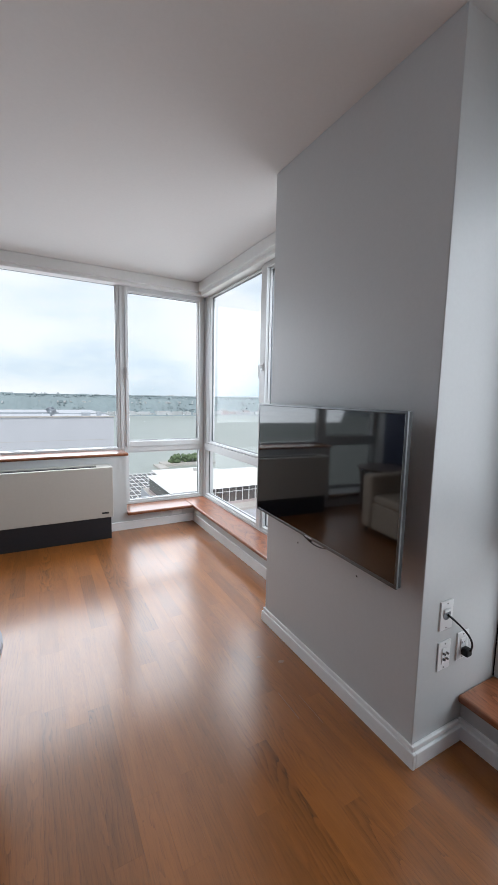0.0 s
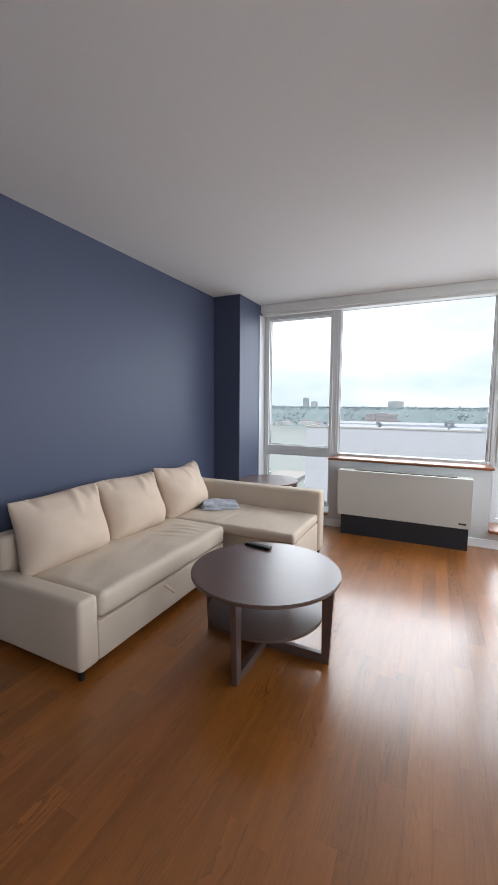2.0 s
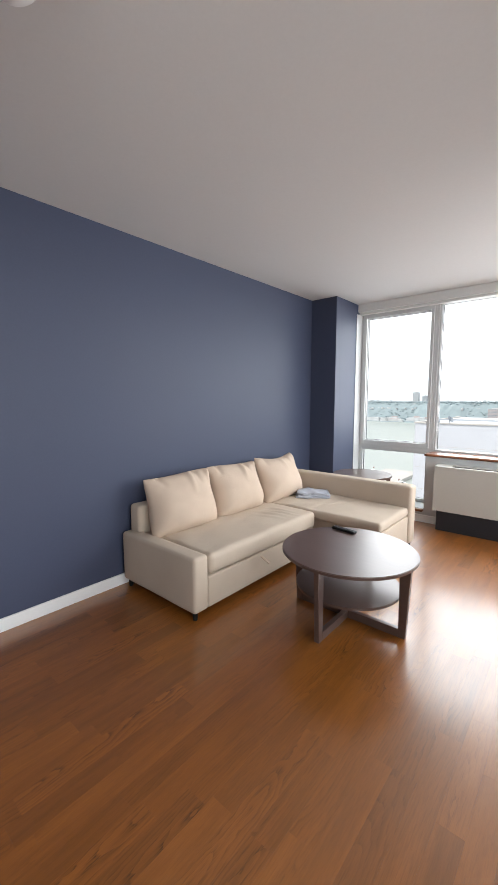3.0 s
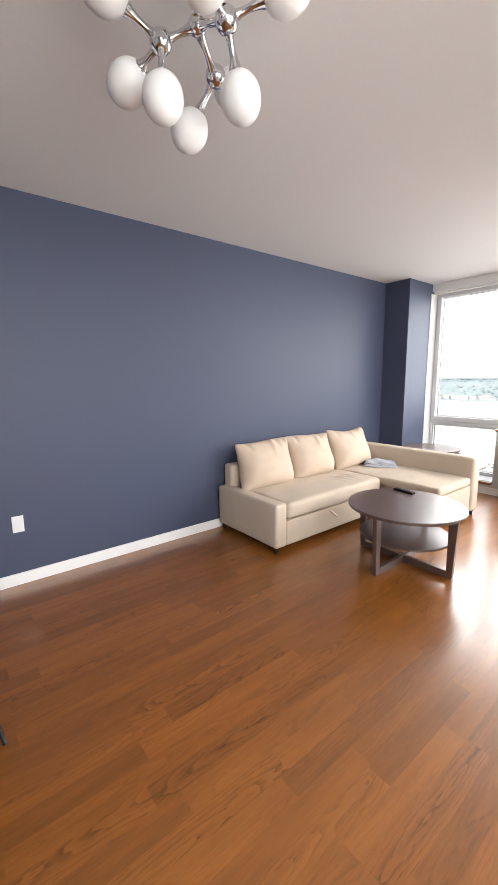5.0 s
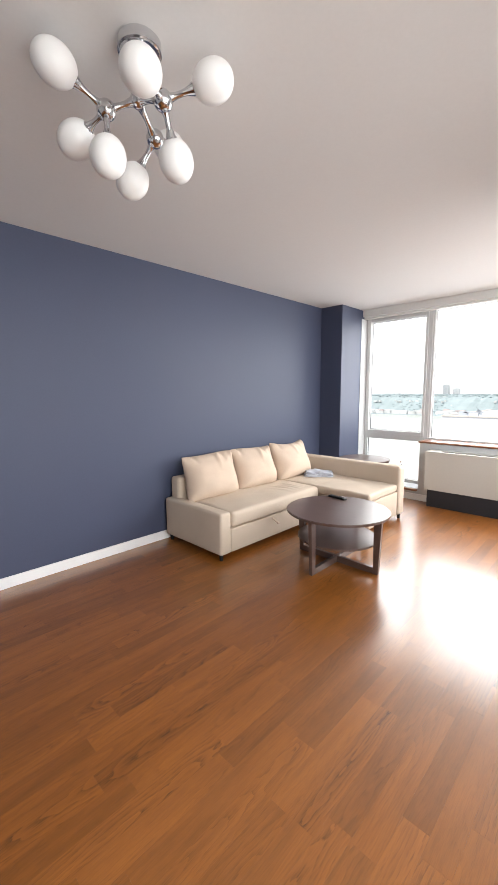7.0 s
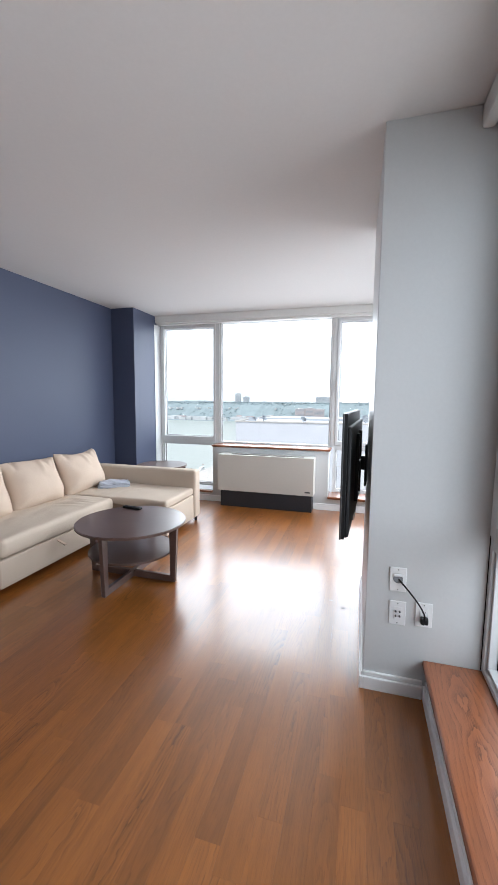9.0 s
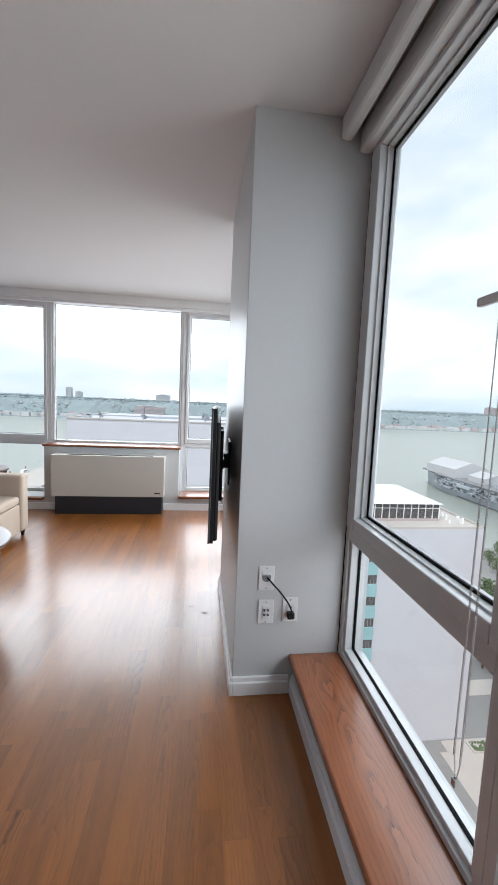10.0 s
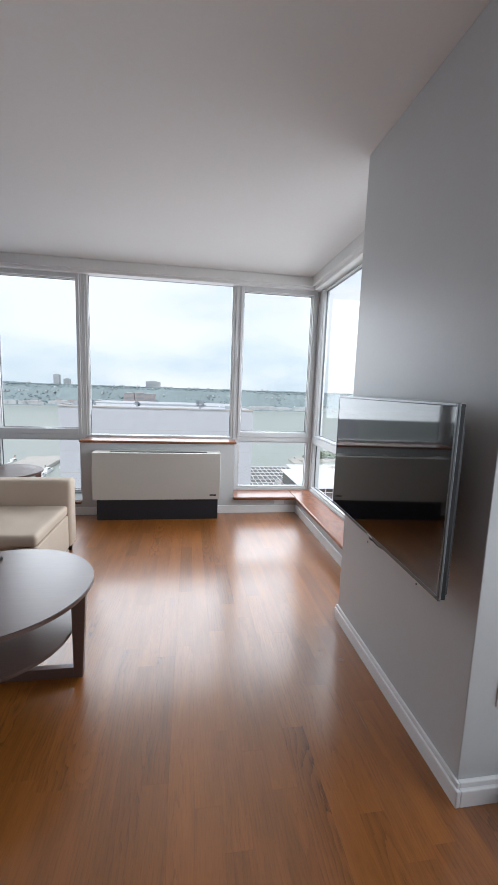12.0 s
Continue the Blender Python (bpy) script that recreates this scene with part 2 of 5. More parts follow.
def glazing(name, tint=(1, 1, 1)):
    """A thin clear pane: what lies behind it, with the sheen that grows towards the edge."""
    m, n, l, b = shader(name)
    n.remove(b)
    clear, gloss, mix, lw = n.new("ShaderNodeBsdfTransparent"), n.new("ShaderNodeBsdfGlossy"), n.new("ShaderNodeMixShader"), n.new("ShaderNodeLayerWeight")
    clear.inputs["Color"].default_value = (*tint, 1)
    gloss.inputs["Roughness"].default_value = 0.01
    lw.inputs["Blend"].default_value = 0.5
    steep, fr = n.new("ShaderNodeMath"), n.new("ShaderNodeMath")
    steep.operation, steep.inputs[1].default_value = "POWER", 5.0
    fr.operation, fr.inputs[1].default_value, fr.inputs[2].default_value = "MULTIPLY_ADD", 0.6, 0.012
    l.new(lw.outputs["Facing"], steep.inputs[0])
    l.new(steep.outputs[0], fr.inputs[0])
    l.new(fr.outputs[0], mix.inputs[0])
    l.new(clear.outputs[0], mix.inputs[1])
    l.new(gloss.outputs[0], mix.inputs[2])
    l.new(mix.outputs[0], n["Material Output"].inputs["Surface"])
    return m


M_CEIL = surface("ceiling_paint", (0.74, 0.73, 0.72), 0.85, 0.02, 60, 0.8, 0.03)
M_BLUE = surface("navy_wall_paint", (0.055, 0.067, 0.117), 0.55, 0.05, 70, 1.1, 0.06, spec=0.5)
M_GREY = surface("grey_wall_paint", (0.59, 0.60, 0.60), 0.42, 0.025, 70, 1.0, 0.05)
M_TRIM = surface("white_trim_paint", (0.88, 0.88, 0.88), 0.35, 0.02, 50, 2, 0.03)
M_FRAME = surface("white_window_frame", (0.62, 0.63, 0.63), 0.3, 0.03, 30, 2, 0.02)
M_VALANCE = surface("white_valance", (0.74, 0.74, 0.72), 0.5, 0.03, 30, 2, 0.02)
M_GASKET = surface("black_gasket", (0.008, 0.008, 0.009), 0.85, 0.1, spec=0.1)
M_SPACER = surface("grey_spacer", (0.36, 0.37, 0.38), 0.4, 0.05)
M_GLASS = glazing("window_glass")
M_FLOOR = oak("oak_floor", (0.040, 0.011, 0.002), (0.280, 0.093, 0.0135), "x", 0.0, 0.0135, 1.0, (0.84, 1.15), coat_rough=0.21, coat_ior=1.60, tilt=0.004)
M_JOINT = surface("floor_joint", (0.16, 0.055, 0.014), 0.6)
M_SILL = oak("oak_sill", (0.085, 0.025, 0.009), (0.33, 0.110, 0.042), "x", 1.80, 0.015, 1.0, by_piece=False, rough=0.36, coat=0.8)
M_SILLX = oak("oak_sill_across", (0.075, 0.024, 0.010), (0.26, 0.092, 0.040), "y", 4.50, 0.013, 0.6, by_piece=False, rough=0.36, coat=0.8)
M_FABRIC = surface("beige_upholstery", (0.57, 0.475, 0.382), 0.9, 0.07, 260, 3.0, 0.35, spec=0.2)
M_CUSHION = surface("cream_cushion_cover", (0.60, 0.475, 0.375), 0.9, 0.07, 260, 3.0, 0.3, spec=0.2)
M_TABLE = wood("dark_brown_veneer", (0.072, 0.040, 0.032), (0.122, 0.074, 0.061), 0.34, 0.4, 1.2, "x", False, 0.26, figure_mix=0.08, relief=0.03, pore_mix=0.35)
M_BLACK = surface("black_plastic", (0.010, 0.010, 0.011), 0.5, 0.1, spec=0.3)
M_BLACKMETAL = surface("black_metal", (0.02, 0.02, 0.022), 0.35, 0.1, metal=0.4)
M_SCREEN, _n, _l, _b = shader("tv_screen")
_b.inputs["Base Color"].default_value, _b.inputs["Roughness"].default_value, _b.inputs["Specular IOR Level"].default_value = (0.004, 0.004, 0.005, 1), 0.05, 0.8
M_STEEL = surface("brushed_bezel", (0.13, 0.135, 0.14), 0.3, 0.05, metal=0.8)
M_CHROME = surface("chrome", (0.66, 0.66, 0.68), 0.10, 0.02, bump=0, metal=1.0)
M_OPAL, _n, _l, _b = shader("opal_glass")
_b.inputs["Base Color"].default_value, _b.inputs["Roughness"].default_value = (0.86, 0.86, 0.85, 1), 0.30
_b.inputs["Subsurface Weight"].default_value, _b.inputs["Subsurface Radius"].default_value = 0.25, (0.03, 0.03, 0.03)
M_RAD = surface("cream_enamel", (0.57, 0.555, 0.51), 0.4, 0.03, 40, 1.5, 0.03)
M_DARK = surface("dark_plinth", (0.016, 0.018, 0.024), 0.6, 0.15)
M_PLASTIC = surface("white_plastic", (0.80, 0.80, 0.80), 0.3, 0.02, bump=0.02)
M_TOWEL = surface("grey_blue_towel", (0.45, 0.47, 0.53), 0.95, 0.1, 300, 8, 0.6)
M_CHAIR = surface("dark_grey_shell", (0.035, 0.034, 0.034), 0.5, 0.06)
M_RECESS = surface("grey_recess", (0.22, 0.23, 0.25), 0.6)
M_SCUFF = surface("worn_lacquer", (0.30, 0.17, 0.11), 0.6, 0.2, 200, 20, 0.2, spec=0.2)
M_CHAIN = surface("bead_chain", (0.55, 0.54, 0.52), 0.35, 0.03, metal=0.5)


# ---------------------------------------------------------------- mesh helpers
def block(bm, x0, x1, y0, y1, z0, z1, bevel=0.0, seg=2):
    """Adds a box, with its edges rounded."""
    made = bmesh.ops.create_cube(bm, size=1)
    vs = made["verts"]
    for v in vs:
        v.co = Vector((x0 + (v.co.x + 0.5) * (x1 - x0), y0 + (v.co.y + 0.5) * (y1 - y0), z0 + (v.co.z + 0.5) * (z1 - z0)))
    if bevel:
        es = list({e for v in vs for e in v.link_edges})
        bmesh.ops.bevel(bm, geom=es, offset=bevel, segments=seg, affect="EDGES", profile=0.5)
    return bm


def boxes(*rows, bevel=0.0, seg=2):
    bm = bmesh.new()
    for r in rows:
        block(bm, *r, bevel=bevel, seg=seg)
    return bm


def tube(bm, a, b, r0, r1=None, n=12):
    """A round bar from a to b."""
    r1 = r0 if r1 is None else r1
    a, b = Vector(a), Vector(b)
    made = bmesh.ops.create_cone(bm, cap_ends=True, segments=n, radius1=r0, radius2=r1, depth=(b - a).length)
    turn = Vector((0, 0, 1)).rotation_difference(b - a).to_matrix().to_4x4()
    bmesh.ops.transform(bm, matrix=Matrix.Translation((a + b) / 2) @ turn, verts=made["verts"])
    return bm


def disc(bm, x, y, z0, z1, r, n=64, bevel=0.0):
    made = bmesh.ops.create_cone(bm, cap_ends=True, segments=n, radius1=r, radius2=r, depth=z1 - z0)
    bmesh.ops.translate(bm, vec=(x, y, (z0 + z1) / 2), verts=made["verts"])
    if bevel:
        es = [e for e in {e for v in made["verts"] for e in v.link_edges} if abs(e.verts[0].co.z - e.verts[1].co.z) < 1e-6 and len(e.link_faces) == 2]
        bmesh.ops.bevel(bm, geom=es, offset=bevel, segments=2, affect="EDGES")
    return bm


def ball(bm, c, r, seg=24, ring=16, scale=(1, 1, 1), axis=None):
    made = bmesh.ops.create_uvsphere(bm, u_segments=seg, v_segments=ring, radius=r)
    m = Matrix.Diagonal((*scale, 1))
    if axis is not None:
        m = Vector((0, 0, 1)).rotation_difference(Vector(axis)).to_matrix().to_4x4() @ m
    bmesh.ops.transform(bm, matrix=Matrix.Translation(c) @ m, verts=made["verts"])
    return bm


def mesh_of(name, bm, material, smooth=False):
    me = bpy.data.meshes.new(name)
    bmesh.ops.recalc_face_normals(bm, faces=bm.faces)
    bm.to_mesh(me)
    bm.free()
    me.materials.append(material)
    if smooth:
        me.polygons.foreach_set("use_smooth", [True] * len(me.polygons))
    return me


def part(name, bm, material, parent, label="", smooth=False):
    """One mesh under a thing or a part; its coordinates are those of the thing."""
    ob = new(name, mesh_of(name, bm, material, smooth))
    if parent is not None:
        ob.parent = parent
    return tagged(ob, label)


def thing(name, m, label, category, group="", kind=""):
    ob = new(name)
    ob.empty_display_size = 0.1
    ob.matrix_world = m
    return tagged(ob, label, category, group, kind)


def solid(name, rows, material, label, category="wall", bevel=0.0, kind="structure"):
    return tagged(part(name, boxes(*rows, bevel=bevel), material, None), label, category, "", kind)


# ---------------------------------------------------------------- plan
CEIL = 2.79
WX, EX = -2.130, 1.715          # navy wall, bench front wall
PX, PY0, PY1 = 1.395, 1.005, 2.167   # pier with the television
SOUTH = -3.3

solid("ceiling", [(WX - 0.25, 2.10, SOUTH - 0.25, 4.80, CEIL, CEIL + 0.22)], M_CEIL, "flat matt off-white painted plaster ceiling", "ceiling")
solid("floor", [(WX - 0.25, 2.10, SOUTH - 0.25, 4.80, -0.25, -0.012)], M_JOINT, "warm brown oak strip floor with satin lacquer", "floor")
solid("wall_west", [(WX - 0.22, WX, SOUTH, 4.765, -0.012, CEIL)], M_BLUE, "long matt navy blue painted wall behind the sofa")
solid("wall_column", [(WX, -1.770, 3.905, 4.765, -0.012, CEIL)], M_BLUE, "navy blue painted corner column beside the windows", bevel=0.003)
solid("wall_pier", [(PX, 2.06, PY0, PY1, -0.012, CEIL)], M_GREY, "pale grey painted wall pier carrying the television", bevel=0.003)
solid("wall_south", [(WX - 0.22, 2.3, SOUTH - 0.2, SOUTH, -0.012, CEIL)], M_GREY, "plain pale grey painted end wall")
solid("wall_east", [(1.95, 2.06, SOUTH, -1.76, -0.012, CEIL), (EX, 2.06, -1.76, PY0, -0.012, 0.170), (EX, 2.06, PY1, 4.37, -0.012, 0.170),
                    (2.04, 2.06, -1.76, PY0, 2.70, CEIL), (2.04, 2.06, PY1, 4.765, 2.70, CEIL)], M_GREY, "pale grey wall below the east windows and bench")
solid("wall_north", [(-0.765, 0.935, 4.372, 4.765, -0.012, 0.826), (-1.77, -0.765, 4.372, 4.765, -0.012, 0.170), (0.935, 2.06, 4.372, 4.765, -0.012, 0.170),
                     (-1.77, 2.04, 4.74, 4.765, 2.70, CEIL)], M_GREY, "pale grey wall under the river windows")

# skirting boards with an eased top edge
solid("baseboard_west", [(WX, WX + 0.014, SOUTH, 3.905, -0.010, 0.088)], M_TRIM, "white painted skirting along the navy wall", "baseboard", 0.003)
solid("baseboard_pier", [(PX - 0.018, PX, PY0 - 0.026, PY1 + 0.018, -0.010, 0.066), (PX, 1.686, PY0 - 0.026, PY0, -0.010, 0.066), (PX, 1.686, PY1, PY1 + 0.018, -0.010, 0.066), (PX - 0.011, PX, PY0 - 0.016, PY1 + 0.011, 0.066, 0.090), (PX, 1.686, PY0 - 0.016, PY0, 0.066, 0.090), (PX, 1.686, PY1, PY1 + 0.011, 0.066, 0.090)], M_TRIM, "white painted skirting round the wall pier", "baseboard", 0.004)
solid("baseboard_east", [(1.688, EX, -1.76, PY0, -0.010, 0.062), (1.700, EX, -1.76, PY0, 0.062, 0.085), (1.700, EX, PY1, 4.358, -0.010, 0.090)], M_TRIM, "white painted skirting below the wooden bench", "baseboard", 0.003)
solid("baseboard_north", [(0.74, 1.715, 4.358, 4.372, -0.010, 0.090), (-1.77, -0.58, 4.358, 4.372, -0.010, 0.090)], M_TRIM, "white painted skirting below the river windows", "baseboard", 0.003)


# oak window boards and the low bench along the east glass
def board(name, rows, material, label, category, bevel=0.012):
    return tagged(part(name, boxes(*rows, bevel=bevel, seg=3), material, None), label, category, "", "structure")


board("window_sill_middle", [(-0.785, 0.960, 4.352, 4.66, 0.824, 0.853)], M_SILLX, "brown oak window board above the heater", "window sill")
board("window_bench_near", [(1.681, 1.955, -1.76, PY0, 0.168, 0.203)], M_SILL, "low brown oak bench board below the window", "bench")
board("window_bench_far", [(1.681, 1.955, PY1, 4.66, 0.168, 0.203)], M_SILL, "low brown oak bench board beyond the pier", "bench")
board("window_sill_low", [(0.937, 1.680, 4.312, 4.66, 0.168, 0.203)], M_SILLX, "low brown oak board beneath the corner window", "window sill")
board("window_sill_sofa", [(-1.77, -0.767, 4.330, 4.66, 0.130, 0.165)], M_SILLX, "low brown oak board behind the sofa", "window sill")

# blind boxes under the ceiling
solid("blind_box_north", [(-1.768, 1.815, 4.500, 4.545, 2.688, CEIL - 0.002), (-1.768, 1.86, 4.545, 4.615, 2.660, 2.735), (-1.768, 2.03, 4.615, 4.735, 2.668, 2.788)], M_VALANCE, "white boxed roller-blind cover above the windows", "blind box", 0.004)
solid("blind_box_east_far", [(1.810, 1.855, PY1 + 0.002, 4.498, 2.688, CEIL - 0.002), (1.855, 1.915, PY1 + 0.002, 4.54, 2.655, 2.735), (1.915, 2.035, PY1 + 0.002, 4.61, 2.668, 2.788)], M_VALANCE, "white boxed roller-blind cover above the side window", "blind box", 0.004)
solid("blind_box_east_near", [(1.790, 1.845, -1.75, PY0 - 0.002, 2.684, CEIL - 0.002), (1.880, 1.940, -1.75, PY0 - 0.002, 2.640, 2.745), (1.940, 2.035, -1.75, PY0 - 0.002, 2.668, 2.788)], M_VALANCE, "white boxed roller-blind cover above the bench", "blind box", 0.014)


# ---------------------------------------------------------------- windows
def bars(u0, u1, z0, z1, wl_, wr_, wb, wt, y0, y1):
    """Four bars round an opening whose outside is u0..u1, z0..z1."""
    return [(u0, u0 + wl_, y0, y1, z0, z1), (u1 - wr_, u1, y0, y1, z0, z1),
            (u0 + wl_, u1 - wr_, y0, y1, z0, z0 + wb), (u0 + wl_, u1 - wr_, y0, y1, z1 - wt, z1)]


def ring(u0, u1, z0, z1, w, y0, y1):
    return bars(u0, u1, z0, z1, w, w, w, w, y0, y1)


def handle(parent, u, z, level=False):
    if level:
        return part("handle", boxes((u - 0.016, u + 0.016, -0.082, -0.069, z - 0.035, z + 0.035), (u - 0.010, u + 0.010, -0.110, -0.078, z - 0.012, z + 0.012),
                                    (u - 0.120, u + 0.012, -0.122, -0.102, z - 0.012, z + 0.012), bevel=0.006, seg=3), M_FRAME, parent, "white lever handle")
    h = part("handle", boxes((u - 0.014, u + 0.014, -0.080, -0.069, z - 0.035, z + 0.035), (u - 0.009, u + 0.009, -0.106, -0.078, z - 0.012, z + 0.012),
                             (u - 0.010, u + 0.010, -0.116, -0.100, z - 0.105, z + 0.012), bevel=0.004), M_FRAME, parent, "white lever handle")
    return h


def window(name, m, u0, u1, g0, g1, zg0, zg1, base, casement, handle_at=None, label="", gasket=None, level=False):
    """A window: outer frame, opening sash or fixed bead, black gasket, pane, and a low light under a transom.
    Local x runs along the wall, local y outwards; the glass is at y 0."""
    w = thing(name, m, label, "window", "apartment windows", "structure")
    top = 2.700
    low = base is not None
    zb = base if low else zg0 - 0.028
    rows = [(u0, u0 + 0.035, -0.058, 0.06, zb, top), (u1 - 0.035, u1, -0.058, 0.06, zb, top), (u0 + 0.035, u1 - 0.035, -0.058, 0.06, zb, zb + 0.026), (u0 + 0.035, u1 - 0.035, -0.058, 0.06, top - 0.02, top)]
    if low:
        rows.append((u0 + 0.035, u1 - 0.035, -0.058, 0.06, 0.826, 0.900))
    part("window_frame", boxes(*rows, bevel=0.003), M_FRAME, w)
    if casement:
        part("sash", boxes(*bars(u0 + 0.022, u1 - 0.022, zg0 - 0.072, min(zg1 + 0.072, top - 0.004), g0 - u0 - 0.034, u1 - g1 - 0.034, 0.060, 0.060, -0.070, 0.03), bevel=0.004), M_FRAME, w)
    else:
        part("fixed_frame", boxes(*bars(u0 + 0.035, u1 - 0.035, zg0 - 0.026 if low else zb, top - 0.006, g0 - u0 - 0.047, u1 - g1 - 0.047, 0.014, 0.014, -0.050, 0.03), bevel=0.003), M_FRAME, w)
    part("glazing_bead", boxes(*ring(g0 - 0.016, g1 + 0.016, zg0 - 0.016, zg1 + 0.016, 0.012, -0.036, 0.02), bevel=0.002), M_FRAME, w)
    dark = gasket is not None
    part("gasket", boxes(*ring(g0 - 0.0045, g1 + 0.0045, zg0 - 0.0045, zg1 + 0.0045, 0.0060 if dark else 0.0055, -0.009, 0.008)), M_GASKET if dark else M_STEEL, w, "black rubber gasket" if dark else "grey rubber gasket")
    if dark:
        part("spacer", boxes(*ring(g0 + 0.0048, g1 - 0.0048, zg0 + 0.0048, zg1 - 0.0048, 0.005, -0.0045, 0.010)), M_SPACER, w, "pale glazing spacer")
    pane = part("pane", boxes((g0 - 0.002, g1 + 0.002, -0.003, 0.003, zg0 - 0.002, zg1 + 0.002)), M_GLASS, w, "clear window glass")
    pane.visible_shadow = False
    if low:
        l0, l1, lz0, lz1 = u0 + 0.058, u1 - 0.058, zb + 0.050, 0.808
        part("low_frame", boxes(*bars(u0 + 0.035, u1 - 0.035, zb + 0.026, 0.826, 0.020, 0.020, 0.022, 0.016, -0.045, 0.03), bevel=0.003), M_FRAME, w)
        part("low_gasket", boxes(*ring(l0 - 0.004, l1 + 0.004, lz0 - 0.004, lz1 + 0.004, 0.0060 if dark else 0.006, -0.007, 0.006)), M_GASKET if dark else M_STEEL, w, "black rubber gasket" if dark else "grey rubber gasket")
        pane = part("low_pane", boxes((l0 - 0.002, l1 + 0.002, -0.003, 0.003, lz0 - 0.002, lz1 + 0.002)), M_GLASS, w, "clear window glass")
        pane.visible_shadow = False
    if handle_at is not None:
        handle(w, handle_at, 1.760, level)
    return w


NORTH = pose(0, 4.705, 0)
EAST = pose(2.005, 0, 0, 0, 0, -90)
window("window_1", NORTH, -1.768, -0.800, -1.683, -0.870, 0.954, 2.606, 0.165, True, None, "tall white-framed casement beside the navy column")
window("window_2", NORTH, -0.800, 0.974, -0.728, 0.902, 0.878, 2.668, None, False, None, "wide white-framed fixed window over the river")
window("window_3", NORTH, 0.974, 1.945, 1.044, 1.868, 0.954, 2.606, 0.203, True, 1.008, "tall white-framed casement at the glazed corner")
window("window_4", EAST, -4.640, -3.240, -4.500, -3.300, 0.930, 2.640, 0.203, False, None, "white-framed fixed side window at the glazed corner")
window("window_5", EAST, -3.240, -2.170, -3.150, -2.250, 0.962, 2.612, 0.203, True, -3.195, "white-framed side casement half hidden by the pier")
window("window_6", EAST, -1.003, 0.045, -0.884, -0.020, 0.962, 2.612, 0.203, True, 0.010, "tall white-framed casement above the bench", "black", True)
window("window_7", EAST, 0.045, 1.760, 0.115, 1.690, 0.930, 2.640, 0.203, False, None, "white-framed fixed window farther along the bench", "black")
solid("window_jamb", [(-1.770, -1.764, 4.470, 4.646, 0.166, 2.660)], M_FRAME, "white lining of the window reveal on the column", "window jamb", 0.002)
# Thin black strip added to draw the dark gap where frame meets pier.
solid("shadow_gap_strip", [(1.9440, 1.9475, 0.9995, 1.0040, 0.204, 2.655)], M_GASKET, "black strip standing for the shaded gap between pier and window frame", "seal")
solid("corner_post", [(1.945, 2.06, 4.642, 4.765, 0.203, 2.70)], M_FRAME, "white square post at the glazed corner", "post", 0.004)


# ---------------------------------------------------------------- heater under the middle window
def heater():
    t = thing("fan_coil_heater", pose(0.0755, 4.157, 0), "cream metal heater cabinet under the middle window", "heater")
    w = 0.6855
    bm = boxes((-w, w, 0.0, 0.018, 0.228, 0.746), (-w, -w + 0.018, 0.018, 0.213, 0.228, 0.746), (w - 0.018, w, 0.018, 0.213, 0.228, 0.746), bevel=0.003)
    part("cabinet", bm, M_RAD, t)
    part("top_panel", boxes((-w + 0.018, -0.52, 0.018, 0.213, 0.728, 0.746), (0.54, w - 0.018, 0.018, 0.213, 0.728, 0.746), (-0.52, 0.54, 0.018, 0.045, 0.728, 0.746), (-0.52, 0.54, 0.150, 0.213, 0.728, 0.746), bevel=0.002), M_RAD, t)
    part("outlet_grille", boxes(*[(-0.52, 0.54, 0.050 + 0.014 * i, 0.055 + 0.014 * i, 0.722, 0.738) for i in range(7)], (-0.52, 0.54, 0.046, 0.15, 0.700, 0.706)), M_DARK, t, "dark slotted air grille")
    part("plinth", boxes((-w + 0.045, w - 0.022, 0.006, 0.210, 0.0, 0.228), bevel=0.002), M_DARK, t, "dark recessed plinth")
    part("badge", boxes((w - 0.115, w - 0.045, -0.003, 0.001, 0.268, 0.285), bevel=0.001), M_BLACK, t, "small black name badge")
    part("badge_lettering", boxes(*[(w - 0.108 + 0.011 * i, w - 0.101 + 0.011 * i, -0.004, -0.002, 0.273, 0.280) for i in range(5)]), M_STEEL, t, "unreadable silver lettering bars")
    return t


heater()


# ---------------------------------------------------------------- sofa
def wrinkled(bm, amount, scale, seed, z_min=-9):
    for v in bm.verts:
        if v.co.z > z_min:
            n1 = noise.noise(v.co * scale + Vector((seed, 0, 0)))
            n2 = noise.noise(Vector((v.co.x * scale * 2.6, v.co.y * scale * 1.1, v.co.z * scale * 2)) + Vector((0, seed, 3)))
            v.co += v.normal * amount * (n1 + 0.6 * n2)


